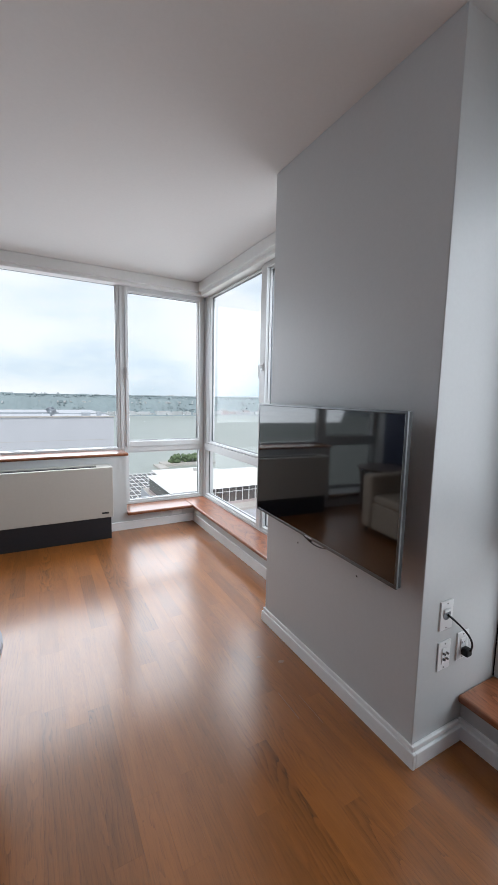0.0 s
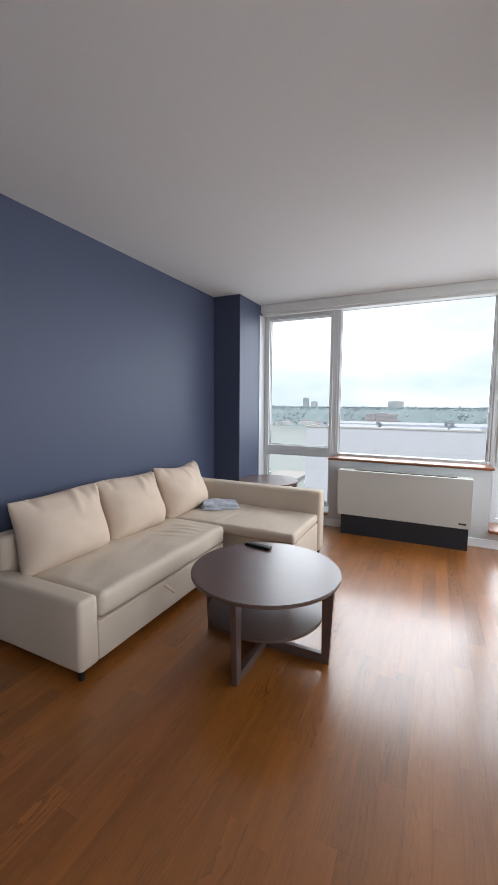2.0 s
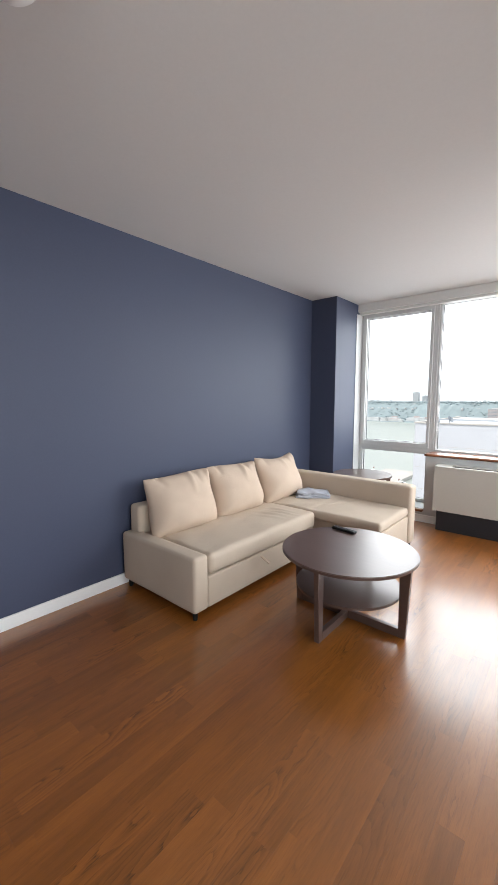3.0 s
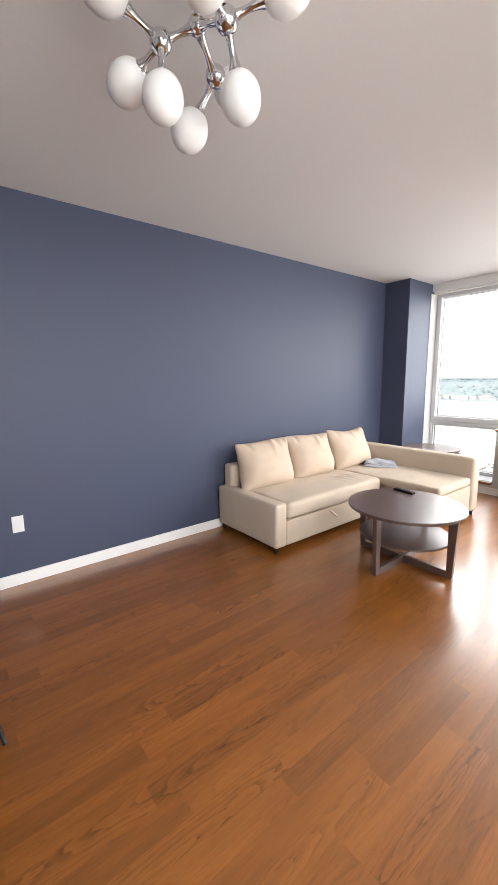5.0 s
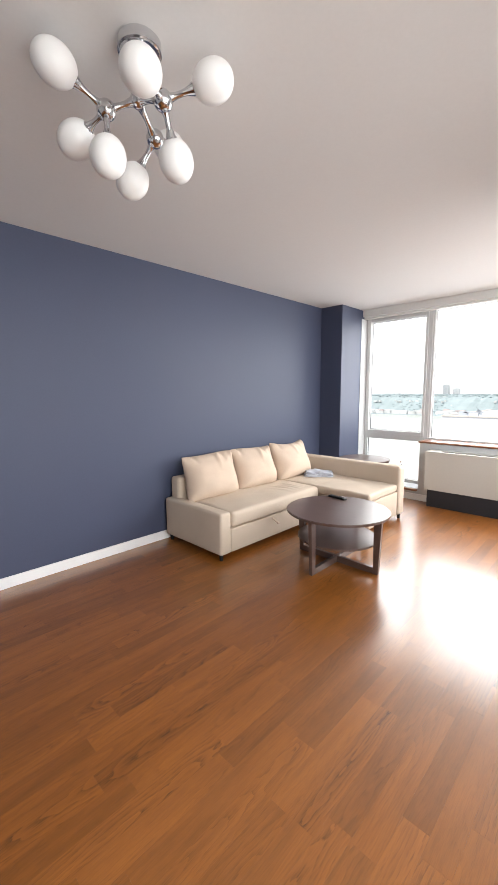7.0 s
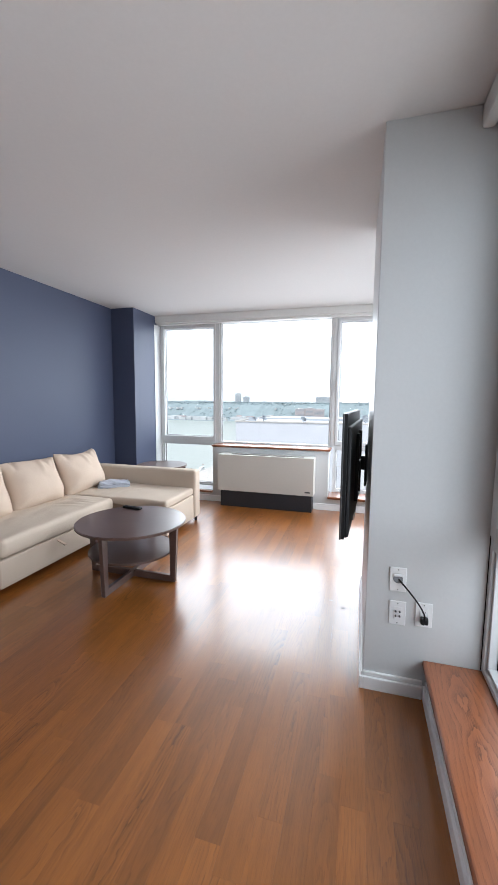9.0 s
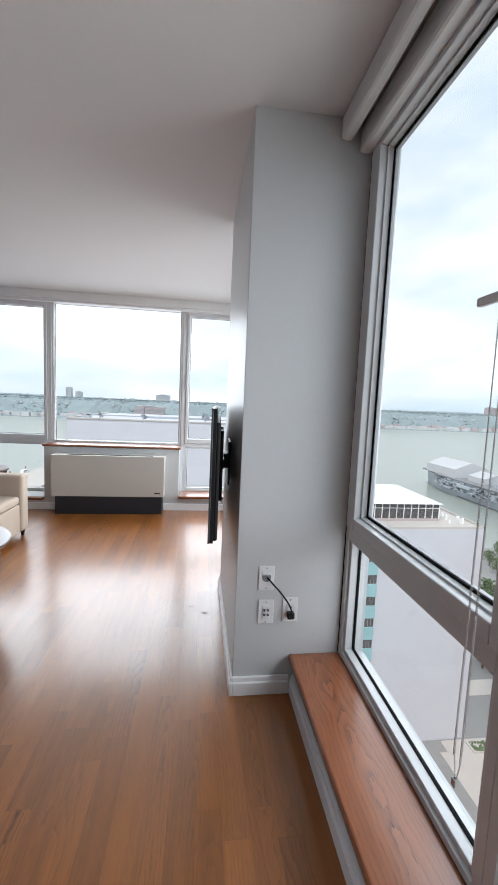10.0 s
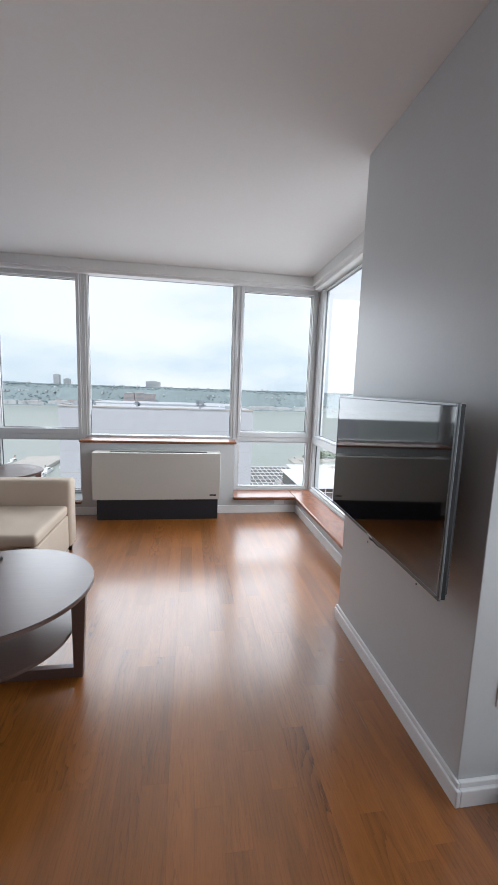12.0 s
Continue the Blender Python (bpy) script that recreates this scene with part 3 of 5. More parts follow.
def padded(x0, x1, y0, y1, z0, z1, r=0.035, cuts=10, amount=0.004, scale=5, seed=0, crown=0.0, folds=()):
    """An upholstered block: rounded edges, a slight crown and soft unevenness."""
    bm = bmesh.new()
    block(bm, x0, x1, y0, y1, z0, z1, r, 4)
    for axis, lo, hi in ((0, x0, x1), (1, y0, y1)):
        for i in range(1, cuts):
            co = [0, 0, 0]
            no = [0, 0, 0]
            co[axis], no[axis] = lo + (hi - lo) * i / cuts, 1
            bmesh.ops.bisect_plane(bm, geom=bm.verts[:] + bm.edges[:] + bm.faces[:], plane_co=co, plane_no=no)
    bm.normal_update()
    for v in bm.verts:
        if crown and v.co.z > (z0 + z1) / 2:
            a, b = (v.co.x - x0) / (x1 - x0) * 2 - 1, (v.co.y - y0) / (y1 - y0) * 2 - 1
            v.co.z += crown * (1 - a * a) * (1 - b * b)
    wrinkled(bm, amount, scale, seed)
    for cx, cy, ax, ay, h in folds:
        for v in bm.verts:
            if v.co.z > (z0 + z1) / 2:
                p, q = v.co.x - cx, v.co.y - cy
                along, across = p * math.cos(ax) + q * math.sin(ax), -p * math.sin(ax) + q * math.cos(ax)
                v.co.z += h * math.exp(-(along / ay) ** 2 - (across / 0.022) ** 2)
    return bm


def pillow(w, h, d, seed):
    """A plump square back cushion with pinched corners, creases at the top edge and a welted seam; local x across, z up, y through."""
    bm = bmesh.new()
    n = 72
    rows = {}
    for side in (-1, 1):
        for i in range(n + 1):
            for j in range(n + 1):
                u, v = i / n * 2 - 1, j / n * 2 - 1
                if side == 1 and (i in (0, n) or j in (0, n)):
                    rows[side, i, j] = rows[-1, i, j]
                    continue
                pinch = 1 - (0.15 if v > 0 else 0.05) * (1 - u * u) * abs(v) ** 2.5
                pinch2 = 1 - 0.10 * (1 - v * v) * abs(u) ** 2.5
                thick = d / 2 * max(0, 1 - abs(u) ** 2.6) ** 0.62 * max(0, 1 - abs(v) ** 2.6) ** 0.62
                sag = 1 - 0.38 * v
                top = max(0.0, v)
                gather = 0.0
                for k, (cu, reach) in enumerate(((-0.62, 0.5), (0.12 + 0.1 * math.sin(seed), 0.9), (0.45, 0.6), (0.80, 0.7))):
                    gather += 0.034 * math.exp(-((u - cu - (0.22 - 0.1 * k) * (1 - v) * math.cos(seed + k)) / 0.085) ** 2) * max(0.0, 1 - (1 - v) / reach) * (1 if k % 2 else -1)
                ear = 0.016 * max(0.0, math.sin(9 * (u - v) + seed)) * abs(u * v) ** 2 + 0.013 * noise.noise(Vector((u * 2.0, v * 2.0, seed + 3 * side)))
                soft = 1 - 0.06 * abs(u * v) ** 5
                rows[side, i, j] = bm.verts.new((u * w / 2 * pinch2 * soft, side * (thick * sag + (gather + ear) * min(1, thick / 0.03)), v * h / 2 * pinch * soft + 0.014 * math.sin(u * 2.4 + seed) * top))
    for side in (-1, 1):
        for i in range(n):
            for j in range(n):
                f = [rows[side, i, j], rows[side, i + 1, j], rows[side, i + 1, j + 1], rows[side, i, j + 1]]
                bm.faces.new(f if side == -1 else f[::-1])
    return bm


def sofa():
    s = thing("corner_sofa_bed", pose(0, 0, 0), "beige fabric corner sofa bed with chaise against the navy wall", "sofa")
    part("near_arm", padded(-2.095, -1.224, 1.032, 1.165, 0.060, 0.452, 0.026, 6, 0.002, 4, 1), M_FABRIC, s, smooth=True)
    part("backrest", padded(-2.100, -1.965, 1.110, 3.300, 0.060, 0.665, 0.03, 10, 0.003, 4, 2), M_FABRIC, s, smooth=True)
    part("far_arm", padded(-2.100, -0.575, 3.290, 3.445, 0.060, 0.655, 0.032, 10, 0.003, 3, 3), M_FABRIC, s, smooth=True)
    part("seat", padded(-1.962, -1.222, 1.178, 2.572, 0.285, 0.440, 0.042, 76, 0.007, 4.2, 4, 0.012, ((-1.50, 2.22, 0.25, 0.13, 0.016), (-1.46, 2.30, 0.30, 0.14, 0.018), (-1.52, 2.38, 0.2, 0.12, 0.015), (-1.62, 2.32, 1.0, 0.07, 0.012), (-1.45, 2.14, 0.3, 0.10, 0.010))), M_FABRIC, s, smooth=True)
    d = part("bed_drawer", padded(-1.960, -1.236, 1.172, 2.566, 0.060, 0.281, 0.010, 6, 0.0015, 3, 5), M_FABRIC, s, smooth=True)
    bm = boxes((0.0, 0.095, -0.013, 0.013, -0.004, 0.004), (0.080, 0.098, -0.014, 0.014, -0.006, 0.006), bevel=0.003)
    bm.transform(pose(-1.242, 1.755, 0.252, 0, 22, 0))
    part("pull_loop", bm, M_CUSHION, d, "pale fabric pull strap")
    part("chaise_base", padded(-1.960, -0.742, 2.640, 3.288, 0.060, 0.352, 0.012, 6, 0.0015, 3, 6), M_FABRIC, s, smooth=True)
    part("chaise_seat", padded(-1.962, -0.592, 2.578, 3.289, 0.356, 0.444, 0.030, 60, 0.008, 4.0, 7, 0.010, ((-1.32, 2.80, 1.35, 0.16, 0.016), (-1.22, 2.90, 1.3, 0.14, 0.014), (-1.12, 3.0, 1.2, 0.12, 0.010), (-1.42, 2.72, 1.5, 0.10, 0.012))), M_FABRIC, s, smooth=True)
    part("chaise_front", padded(-0.738, -0.596, 2.590, 3.288, 0.060, 0.352, 0.014, 6, 0.0015, 3, 8), M_FABRIC, s, smooth=True)
    for x, y in ((-1.27, 1.075), (-2.05, 1.075), (-0.63, 2.63), (-0.62, 3.40), (-2.05, 3.40), (-1.27, 2.55)):
        part("foot", tube(bmesh.new(), (x, y, 0), (x, y, 0.064), 0.016, 0.020), M_BLACK, s, "short black plastic foot")
    return s


sofa()
for y, dy, lean, seed in ((1.475, 0.70, -15, 1.0), (2.150, 0.68, -17, 2.3), (2.850, 0.72, -19, 4.1)):
    c = tagged(new("back_cushion", mesh_of("back_cushion", pillow(dy * 1.02, 0.515, 0.310, seed), M_CUSHION, True)), "plump cream fabric back cushion leaning on the sofa", "cushion", "sofa back cushions")
    c.matrix_world = pose(-1.872, y, 0.655, 0, 0, 90) @ pose(0, 0, 0, lean, 0, (seed - 2) * 1.2)


def towel():
    t = thing("folded_towel", pose(-1.555, 3.050, 0.450, 0, 0, 36), "crumpled folded grey-blue towel lying on the chaise", "towel")
    for i, (w, d, z, turn) in enumerate(((0.190, 0.130, 0.0, 0), (0.180, 0.122, 0.017, 3), (0.165, 0.112, 0.034, -5))):
        bm = padded(-w, w, -d, d, z, z + 0.024, 0.0115, 22, 0.014, 10, i * 3.1, 0.010)
        for v in bm.verts:
            r = 0.012 * math.sin(v.co.x * 38 + v.co.y * 21 + i) * math.exp(-(v.co.y / 0.09) ** 2)
            v.co.z += max(0.0, r) if v.co.z > z + 0.012 else 0.0
        bm.transform(Matrix.Rotation(math.radians(turn), 4, "Z"))
        part("fold", bm, M_TOWEL, t, smooth=True)
    return t


towel()


# ---------------------------------------------------------------- coffee table
def round_table(name, m, r, top, shelf, label):
    t = thing(name, m, label, "table")
    part("tabletop", disc(bmesh.new(), 0, 0, top - 0.022, top, r, 96, 0.004), M_TABLE, t)
    part("shelf", disc(bmesh.new(), 0, 0, shelf - 0.018, shelf, r * 0.782, 80, 0.003), M_TABLE, t)
    for i in range(4):
        a = math.pi / 2 * i
        bm = bmesh.new()
        hi = r * 0.945
        vs = []
        for x, z in ((0.80 * r, 0.0), (0.895 * r, 0.0), (hi, top - 0.022), (0.79 * r, top - 0.022)):
            vs.append([bm.verts.new((x, yy, z)) for yy in (-0.017, 0.017)])
        bm.faces.new([v[0] for v in vs]), bm.faces.new([v[1] for v in vs][::-1])
        for k in range(4):
            bm.faces.new((vs[k][0], vs[k][1], vs[(k + 1) % 4][1], vs[(k + 1) % 4][0]))
        bmesh.ops.bevel(bm, geom=bm.edges[:], offset=0.002, segments=1, affect="EDGES")
        bmesh.ops.rotate(bm, cent=(0, 0, 0), matrix=Matrix.Rotation(a, 3, "Z"), verts=bm.verts)
        part("leg", bm, M_TABLE, t)
    part("cross_rail", boxes((-r * 0.80, r * 0.80, -0.0165, 0.0165, 0.0, 0.055), (-0.0165, 0.0165, -r * 0.80, r * 0.80, 0.0005, 0.0545), bevel=0.002), M_TABLE, t)
    return t


round_table("coffee_table", pose(-0.505, 1.800, 0.0, 0, 0, 0), 0.452, 0.492, 0.250, "round dark brown wooden coffee table with lower shelf")
round_table("side_table", pose(-1.425, 4.03, 0.0, 0, 0, 20), 0.36, 0.575, 0.30, "small round dark brown side table behind the sofa arm")


def remote():
    t = thing("remote_control", pose(-0.690, 2.100, 0.492, 0, 0, -6), "black remote control lying on the coffee table", "remote control")
    part("case", boxes((-0.098, 0.098, -0.023, 0.023, 0.0, 0.020), bevel=0.006), M_BLACK, t)
    part("button", boxes(*[(-0.085 + 0.018 * i, -0.073 + 0.018 * i, -0.016 + 0.012 * j, -0.008 + 0.012 * j, 0.0195, 0.0222) for i in range(9) for j in range(3)], bevel=0.001, seg=1), M_CHAIR, t, "small grey rubber buttons")
    return t


remote()


# ---------------------------------------------------------------- television on its swivel bracket
def television():
    t = thing("television", pose(1.2765, 1.5845, 1.1155, 0, 0, -92.96), "black flat television on a swivel wall bracket", "television")
    w, h = 0.571, 0.330
    part("panel", boxes((-w, w, 0.004, 0.026, -h, h), bevel=0.003), M_BLACK, t)
    part("back_cover", boxes((-w * 0.975, w * 0.975, 0.020, 0.046, -h * 0.985, h * 0.80), bevel=0.012, seg=3), M_BLACK, t)
    part("screen", boxes((-w + 0.010, w - 0.010, 0.0005, 0.0045, -h + 0.014, h - 0.010)), M_SCREEN, t, "glossy black switched-off screen")
    part("bezel", boxes(*bars(-w - 0.002, w + 0.002, -h - 0.002, h + 0.002, 0.011, 0.011, 0.015, 0.011, -0.001, 0.009), bevel=0.002), M_STEEL, t, "thin dark silver bezel")
    part("logo_bar", boxes((-0.028, 0.028, -0.0015, 0.001, -h + 0.003, -h + 0.009)), M_PLASTIC, t, "tiny pale maker's mark bar")
    part("sensor", boxes((-0.014, 0.014, 0.002, 0.016, -h - 0.016, -h - 0.001), bevel=0.003), M_BLACK, t)
    b = part("bracket", boxes((-0.16, -0.13, 0.044, 0.066, -0.22, 0.20), (0.13, 0.16, 0.044, 0.066, -0.22, 0.20), (-0.16, 0.16, 0.064, 0.072, -0.03, 0.03), bevel=0.002), M_BLACKMETAL, t, "black steel mounting rails")
    part("swivel_arm", boxes((-0.05, 0.02, 0.070, 0.100, -0.045, 0.045), bevel=0.004), M_BLACKMETAL, b)
    part("wall_plate", boxes((-0.13, 0.12, 0.098, 0.110, -0.13, 0.13), bevel=0.003), M_BLACKMETAL, t)
    bm = bmesh.new()
    pts = [(-0.14 + 0.28 * i / 12, 0.040, -h - 0.012 - 0.03 * math.sin(math.pi * i / 12)) for i in range(13)]
    for a, c in zip(pts, pts[1:]):
        tube(bm, a, c, 0.003, n=8)
    part("cable", bm, M_BLACK, t, "thin black cable sagging below the screen")
    return t


television()


# ---------------------------------------------------------------- sockets
def plate(name, x, z, label, kind_of):
    t = thing(name, pose(x, PY0, z), label, "wall socket", "sockets on the pier")
    part("cover_plate", boxes((-0.040, 0.040, -0.006, 0.001, -0.063, 0.063), bevel=0.003), M_PLASTIC, t)
    for zz in (-0.052, 0.052):
        part("screw", tube(bmesh.new(), (0, -0.0075, zz), (0, -0.005, zz), 0.003, n=10), M_STEEL, t)
    if kind_of == "cable":
        bm = tube(bmesh.new(), (0, -0.0075, 0.004), (0, -0.004, 0.004), 0.023, n=28)
        bmesh.ops.bisect_plane(bm, geom=bm.verts[:] + bm.edges[:] + bm.faces[:], plane_co=(0, 0, 0.016), plane_no=(0, 0, 1), clear_outer=True)
        bmesh.ops.holes_fill(bm, edges=bm.edges[:])
        part("opening", bm, M_RECESS, t, "grey half-round cable opening")
        part("hood", boxes((-0.024, 0.024, -0.012, -0.005, 0.016, 0.030), bevel=0.004), M_PLASTIC, t)
    elif kind_of == "jacks":
        part("insert", boxes((-0.018, 0.018, -0.0085, -0.005, -0.035, 0.035), bevel=0.002), M_PLASTIC, t)
        for xx in (-0.009, 0.010):
            for zz in (-0.012, 0.012):
                part("jack", tube(bmesh.new(), (xx, -0.018, zz), (xx, -0.008, zz), 0.0045, n=10), M_STEEL, t, "small steel coaxial jack")
    else:
        part("receptacle", boxes((-0.018, 0.018, -0.0085, -0.005, -0.035, 0.035), bevel=0.004), M_PLASTIC, t)
        for zz in (0.016,):
            part("slot", boxes((-0.008, -0.006, -0.0092, -0.008, zz - 0.004, zz + 0.004), (0.006, 0.008, -0.0092, -0.008, zz - 0.004, zz + 0.004)), M_BLACK, t)
    return t


plate("cable_outlet", 1.547, 0.612, "white cable pass-through plate on the pier", "cable")
plate("jack_outlet", 1.5515, 0.434, "white plate with four coaxial jacks", "jacks")
socket = plate("power_outlet", 1.676, 0.4425, "white power socket with a black plug", "power")


def power_cord(t):
    bm = bmesh.new()
    o = Vector((-0.130, 0.0, 0.169))
    a, b, c, d = Vector((0.004, -0.008, 0.004)), Vector((0.045, -0.035, -0.035)), Vector((0.135, -0.070, -0.115)), Vector((0.130, -0.038, -0.180))
    pts = [o + a * (1 - k) ** 3 + b * 3 * k * (1 - k) ** 2 + c * 3 * k * k * (1 - k) + d * k ** 3 for k in [i / 18 for i in range(19)]]
    for p, q in zip(pts, pts[1:]):
        tube(bm, p, q, 0.0042, n=8)
    part("cord", bm, M_BLACK, t, "black power cord")
    part("plug", boxes((-0.018, 0.018, -0.040, -0.009, -0.036, -0.003), bevel=0.006), M_BLACK, t, "black power plug")


power_cord(socket)
t = thing("wall_socket", pose(WX, -0.727, 0.466, 0, 0, 90), "white blank socket plate low on the navy wall", "wall socket")
part("cover_plate", boxes((-0.038, 0.038, -0.006, 0.001, -0.062, 0.062), bevel=0.003), M_PLASTIC, t)
part("receptacle", boxes((-0.017, 0.017, -0.008, -0.005, -0.034, 0.034), bevel=0.003), M_PLASTIC, t)
t = thing("low_socket", pose(1.500, 4.372, 0.128), "small white socket plate above the skirting", "wall socket")
part("cover_plate", boxes((-0.062, 0.062, -0.006, 0.001, -0.030, 0.030), bevel=0.003), M_PLASTIC, t)
part("receptacle", boxes((-0.034, 0.034, -0.008, -0.005, -0.014, 0.014), bevel=0.003), M_PLASTIC, t)


for yy in (1.359, 1.829):
    t = thing("wall_anchor", pose(PX, yy, 0.657), "small dark screw hole below the television", "screw hole", "unused bracket holes")
    part("socket", tube(bmesh.new(), (-0.0015, 0, 0), (0.001, 0, 0), 0.005, n=10), M_DARK, t)


# blind chain with its round beads
def chain():
    t = thing("blind_chain", pose(1.850, -0.030, 0), "long looped beaded roller-blind chain", "blind chain")
    for k, (o, name) in enumerate(((-0.012, "front_strand"), (0.012, "back_strand"))):
        bm = bmesh.new()
        z = 0.56
        while z < 2.66:
            bmesh.ops.create_icosphere(bm, subdivisions=1, radius=0.0024, matrix=Matrix.Translation((0.004 * math.sin(z * 2), o * (1 if z > 0.62 else (z - 0.55) / 0.07), z)))
            z += 0.0066
        tube(bm, (0, o, 0.62), (0, o, 2.68), 0.0010, n=6)
        part(name, bm, M_CHAIN, t)
    part("chain_joiner", boxes((-0.004, 0.004, -0.007, 0.007, 0.545, 0.565), bevel=0.002), M_CHAIN, t)
    return t


chain()


# ---------------------------------------------------------------- chandelier
def chandelier():
    c = thing("ceiling_lamp", pose(-0.085, -0.328, CEIL), "chrome branching ceiling lamp with white opal globes, switched off", "ceiling lamp")
    o = Vector((-0.085, -0.328, CEIL))
    part("canopy", disc(bmesh.new(), 0, 0, -0.045, 0.0, 0.078, 48, 0.006), M_CHROME, c, smooth=False)
    part("stem", tube(bmesh.new(), (-0.065, 0.025, -0.150), (0, 0, -0.035), 0.011, n=16), M_CHROME, c, smooth=True)
    hub_c = Vector((-0.065, 0.025, -0.150))
    hubs = {"l": Vector((-0.231, -0.393, 2.601)) - o, "r": Vector((-0.035, -0.268, 2.601)) - o, "b": Vector((-0.245, -0.169, 2.601)) - o}

    def strut(a, b):
        """A waisted chrome link, thick at both ends."""
        bm = bmesh.new()
        n, rings = 14, 9
        d = (b - a).normalized()
        u = d.orthogonal().normalized()
        w = d.cross(u)
        prev = None
        for i in range(rings + 1):
            k = i / rings
            r = 0.0105 + 0.020 * abs(2 * k - 1) ** 2.2
            cur = [bm.verts.new(a + (b - a) * k + (u * math.cos(2 * math.pi * j / n) + w * math.sin(2 * math.pi * j / n)) * r) for j in range(n)]
            if prev:
                for j in range(n):
                    bm.faces.new((prev[j], prev[(j + 1) % n], cur[(j + 1) % n], cur[j]))
            prev = cur
        return bm

    part("hub", ball(bmesh.new(), hub_c, 0.030), M_CHROME, c, smooth=True)
    for h in hubs.values():
        part("hub", ball(bmesh.new(), h, 0.037), M_CHROME, c, smooth=True)
        part("strut", strut(hub_c, h), M_CHROME, c, smooth=True)
    globes = (("l", -0.248, -0.571, 2.675), ("l", -0.381, -0.449, 2.536), ("l", -0.219, -0.4, 2.429), ("r", 0.114, -0.151, 2.649), ("r", -0.079, -0.182, 2.442), ("r", 0.056, -0.414, 2.577), ("b", -0.357, -0.218, 2.455), ("b", -0.319, -0.045, 2.647))
    for h, x, y, z in globes:
        p = Vector((x, y, z)) - o
        d = (p - hubs[h]).normalized()
        part("strut", strut(hubs[h], p - d * 0.060), M_CHROME, c, smooth=True)
        g = part("globe", ball(bmesh.new(), p, 0.0685, 32, 20, (1, 1, 1.13), d), M_OPAL, c, "white opal glass globe", True)
        part("collar", tube(bmesh.new(), p - d * 0.080, p - d * 0.058, 0.018, 0.034, 20), M_CHROME, g, "chrome collar", True)
    return c


chandelier()


# ---------------------------------------------------------------- dining chairs at the edge of the view
def dining_chair():
    c = thing("dining_chair", pose(0, 0, 0), "dark grey shell chair with thin splayed black metal legs", "chair", "dining chairs")
    bm = padded(-0.22, 0.22, -0.21, 0.225, 0.440, 0.468, 0.012, 8, 0.0, 1, 0)
    for v in bm.verts:
        v.co.z += 0.10 * (v.co.x ** 2 + v.co.y ** 2)
    part("seat", bm, M_CHAIR, c, smooth=True)
    bm = padded(-0.21, 0.21, -0.235, -0.205, 0.50, 0.80, 0.012, 8, 0.0, 1, 0)
    for v in bm.verts:
        v.co.y += 0.9 * v.co.x ** 2 - 0.25 * (v.co.z - 0.5)
    part("backrest", bm, M_CHAIR, c, smooth=True)
    part("back_bracket", boxes((-0.05, 0.05, -0.225, -0.205, 0.44, 0.56), bevel=0.004), M_BLACKMETAL, c)
    for x, y in ((-1, -1), (1, -1), (-1, 1), (1, 1)):
        part("leg", tube(bmesh.new(), (x * 0.235, y * 0.235, 0), (x * 0.15, y * 0.15, 0.445), 0.009, 0.013, 12), M_BLACKMETAL, c)
    return c


first_chair = dining_chair()
first_chair.matrix_world = pose(-0.901, -1.262, 0, 0, 0, 0)
copy_thing(first_chair, pose(-0.385, -1.372, 0, 0, 0, 6))


# ---------------------------------------------------------------- the river and the far shore
GROUND = -80.0
M_WATER = surface("river_water", (0.30, 0.33, 0.30), 0.3, 0.08, 0.06, 0.004, 0.25, step=0.35)
M_STREET = surface("street_asphalt", (0.27, 0.27, 0.265), 0.9, 0.1, 0.8, 0.05, 0.0)
# Woodland green paled and blued: the haze over the river is in the colour.
M_HILL = surface("far_woodland_hazed", (0.245, 0.298, 0.312), 1.0, 0.14, 0.05, 0.008, 0.0)
M_TOWN = surface("far_houses", (0.52, 0.53, 0.54), 0.9, 0.2, 0.02, 0.01, 0.0)
# Brick and tower glass lightened towards grey, with the distance haze mixed in.
M_BRICKFAR = surface("far_brick_hazed", (0.44, 0.375, 0.37), 0.9, 0.1, 0.05, 0.01, 0.0)
M_FARGLASS = surface("far_window_glass_hazed", (0.25, 0.28, 0.31), 0.4, 0.1, 0.05, 0.01, 0.0)
M_WHITEWALL = surface("pale_cladding", (0.55, 0.56, 0.60), 0.8, 0.04, 0.3, 0.03, 0.0)
M_ROOF = surface("white_roof", (0.80, 0.80, 0.80), 0.8, 0.06, 0.3, 0.05, 0.0)
M_CANVAS = surface("grey_white_canvas", (0.50, 0.51, 0.53), 0.8, 0.06, 0.6, 0.1, 0.0)
# Red brick with its saturation lowered to carry haze and glare.
M_REDWALL = surface("red_brown_brick_hazed", (0.36, 0.185, 0.15), 0.9, 0.08, 1.2, 0.08, 0.0)
M_BEIGE = surface("beige_concrete", (0.70, 0.60, 0.52), 0.85, 0.06, 0.8, 0.06, 0.0)
M_STRIP = surface("dark_strip_glass", (0.09, 0.085, 0.085), 0.25, 0.2, 0.6, 0.1, 0.0)
M_TEAL = surface("teal_panels", (0.30, 0.50, 0.53), 0.6, 0.06, 0.5, 0.1, 0.0)
M_SHIP = surface("naval_grey", (0.40, 0.43, 0.47), 0.7, 0.12, 0.25, 0.03, 0.0)
M_DECK = surface("deck_grey", (0.23, 0.235, 0.245), 0.8, 0.1, 0.2, 0.03, 0.0)
M_LEAF = surface("tree_leaves", (0.12, 0.165, 0.085), 0.9, 0.4, 0.9, 0.1, 0.0)
M_TRUNK = surface("tree_bark", (0.12, 0.09, 0.07), 0.9, 0.2, 2, 0.5, 0.0)
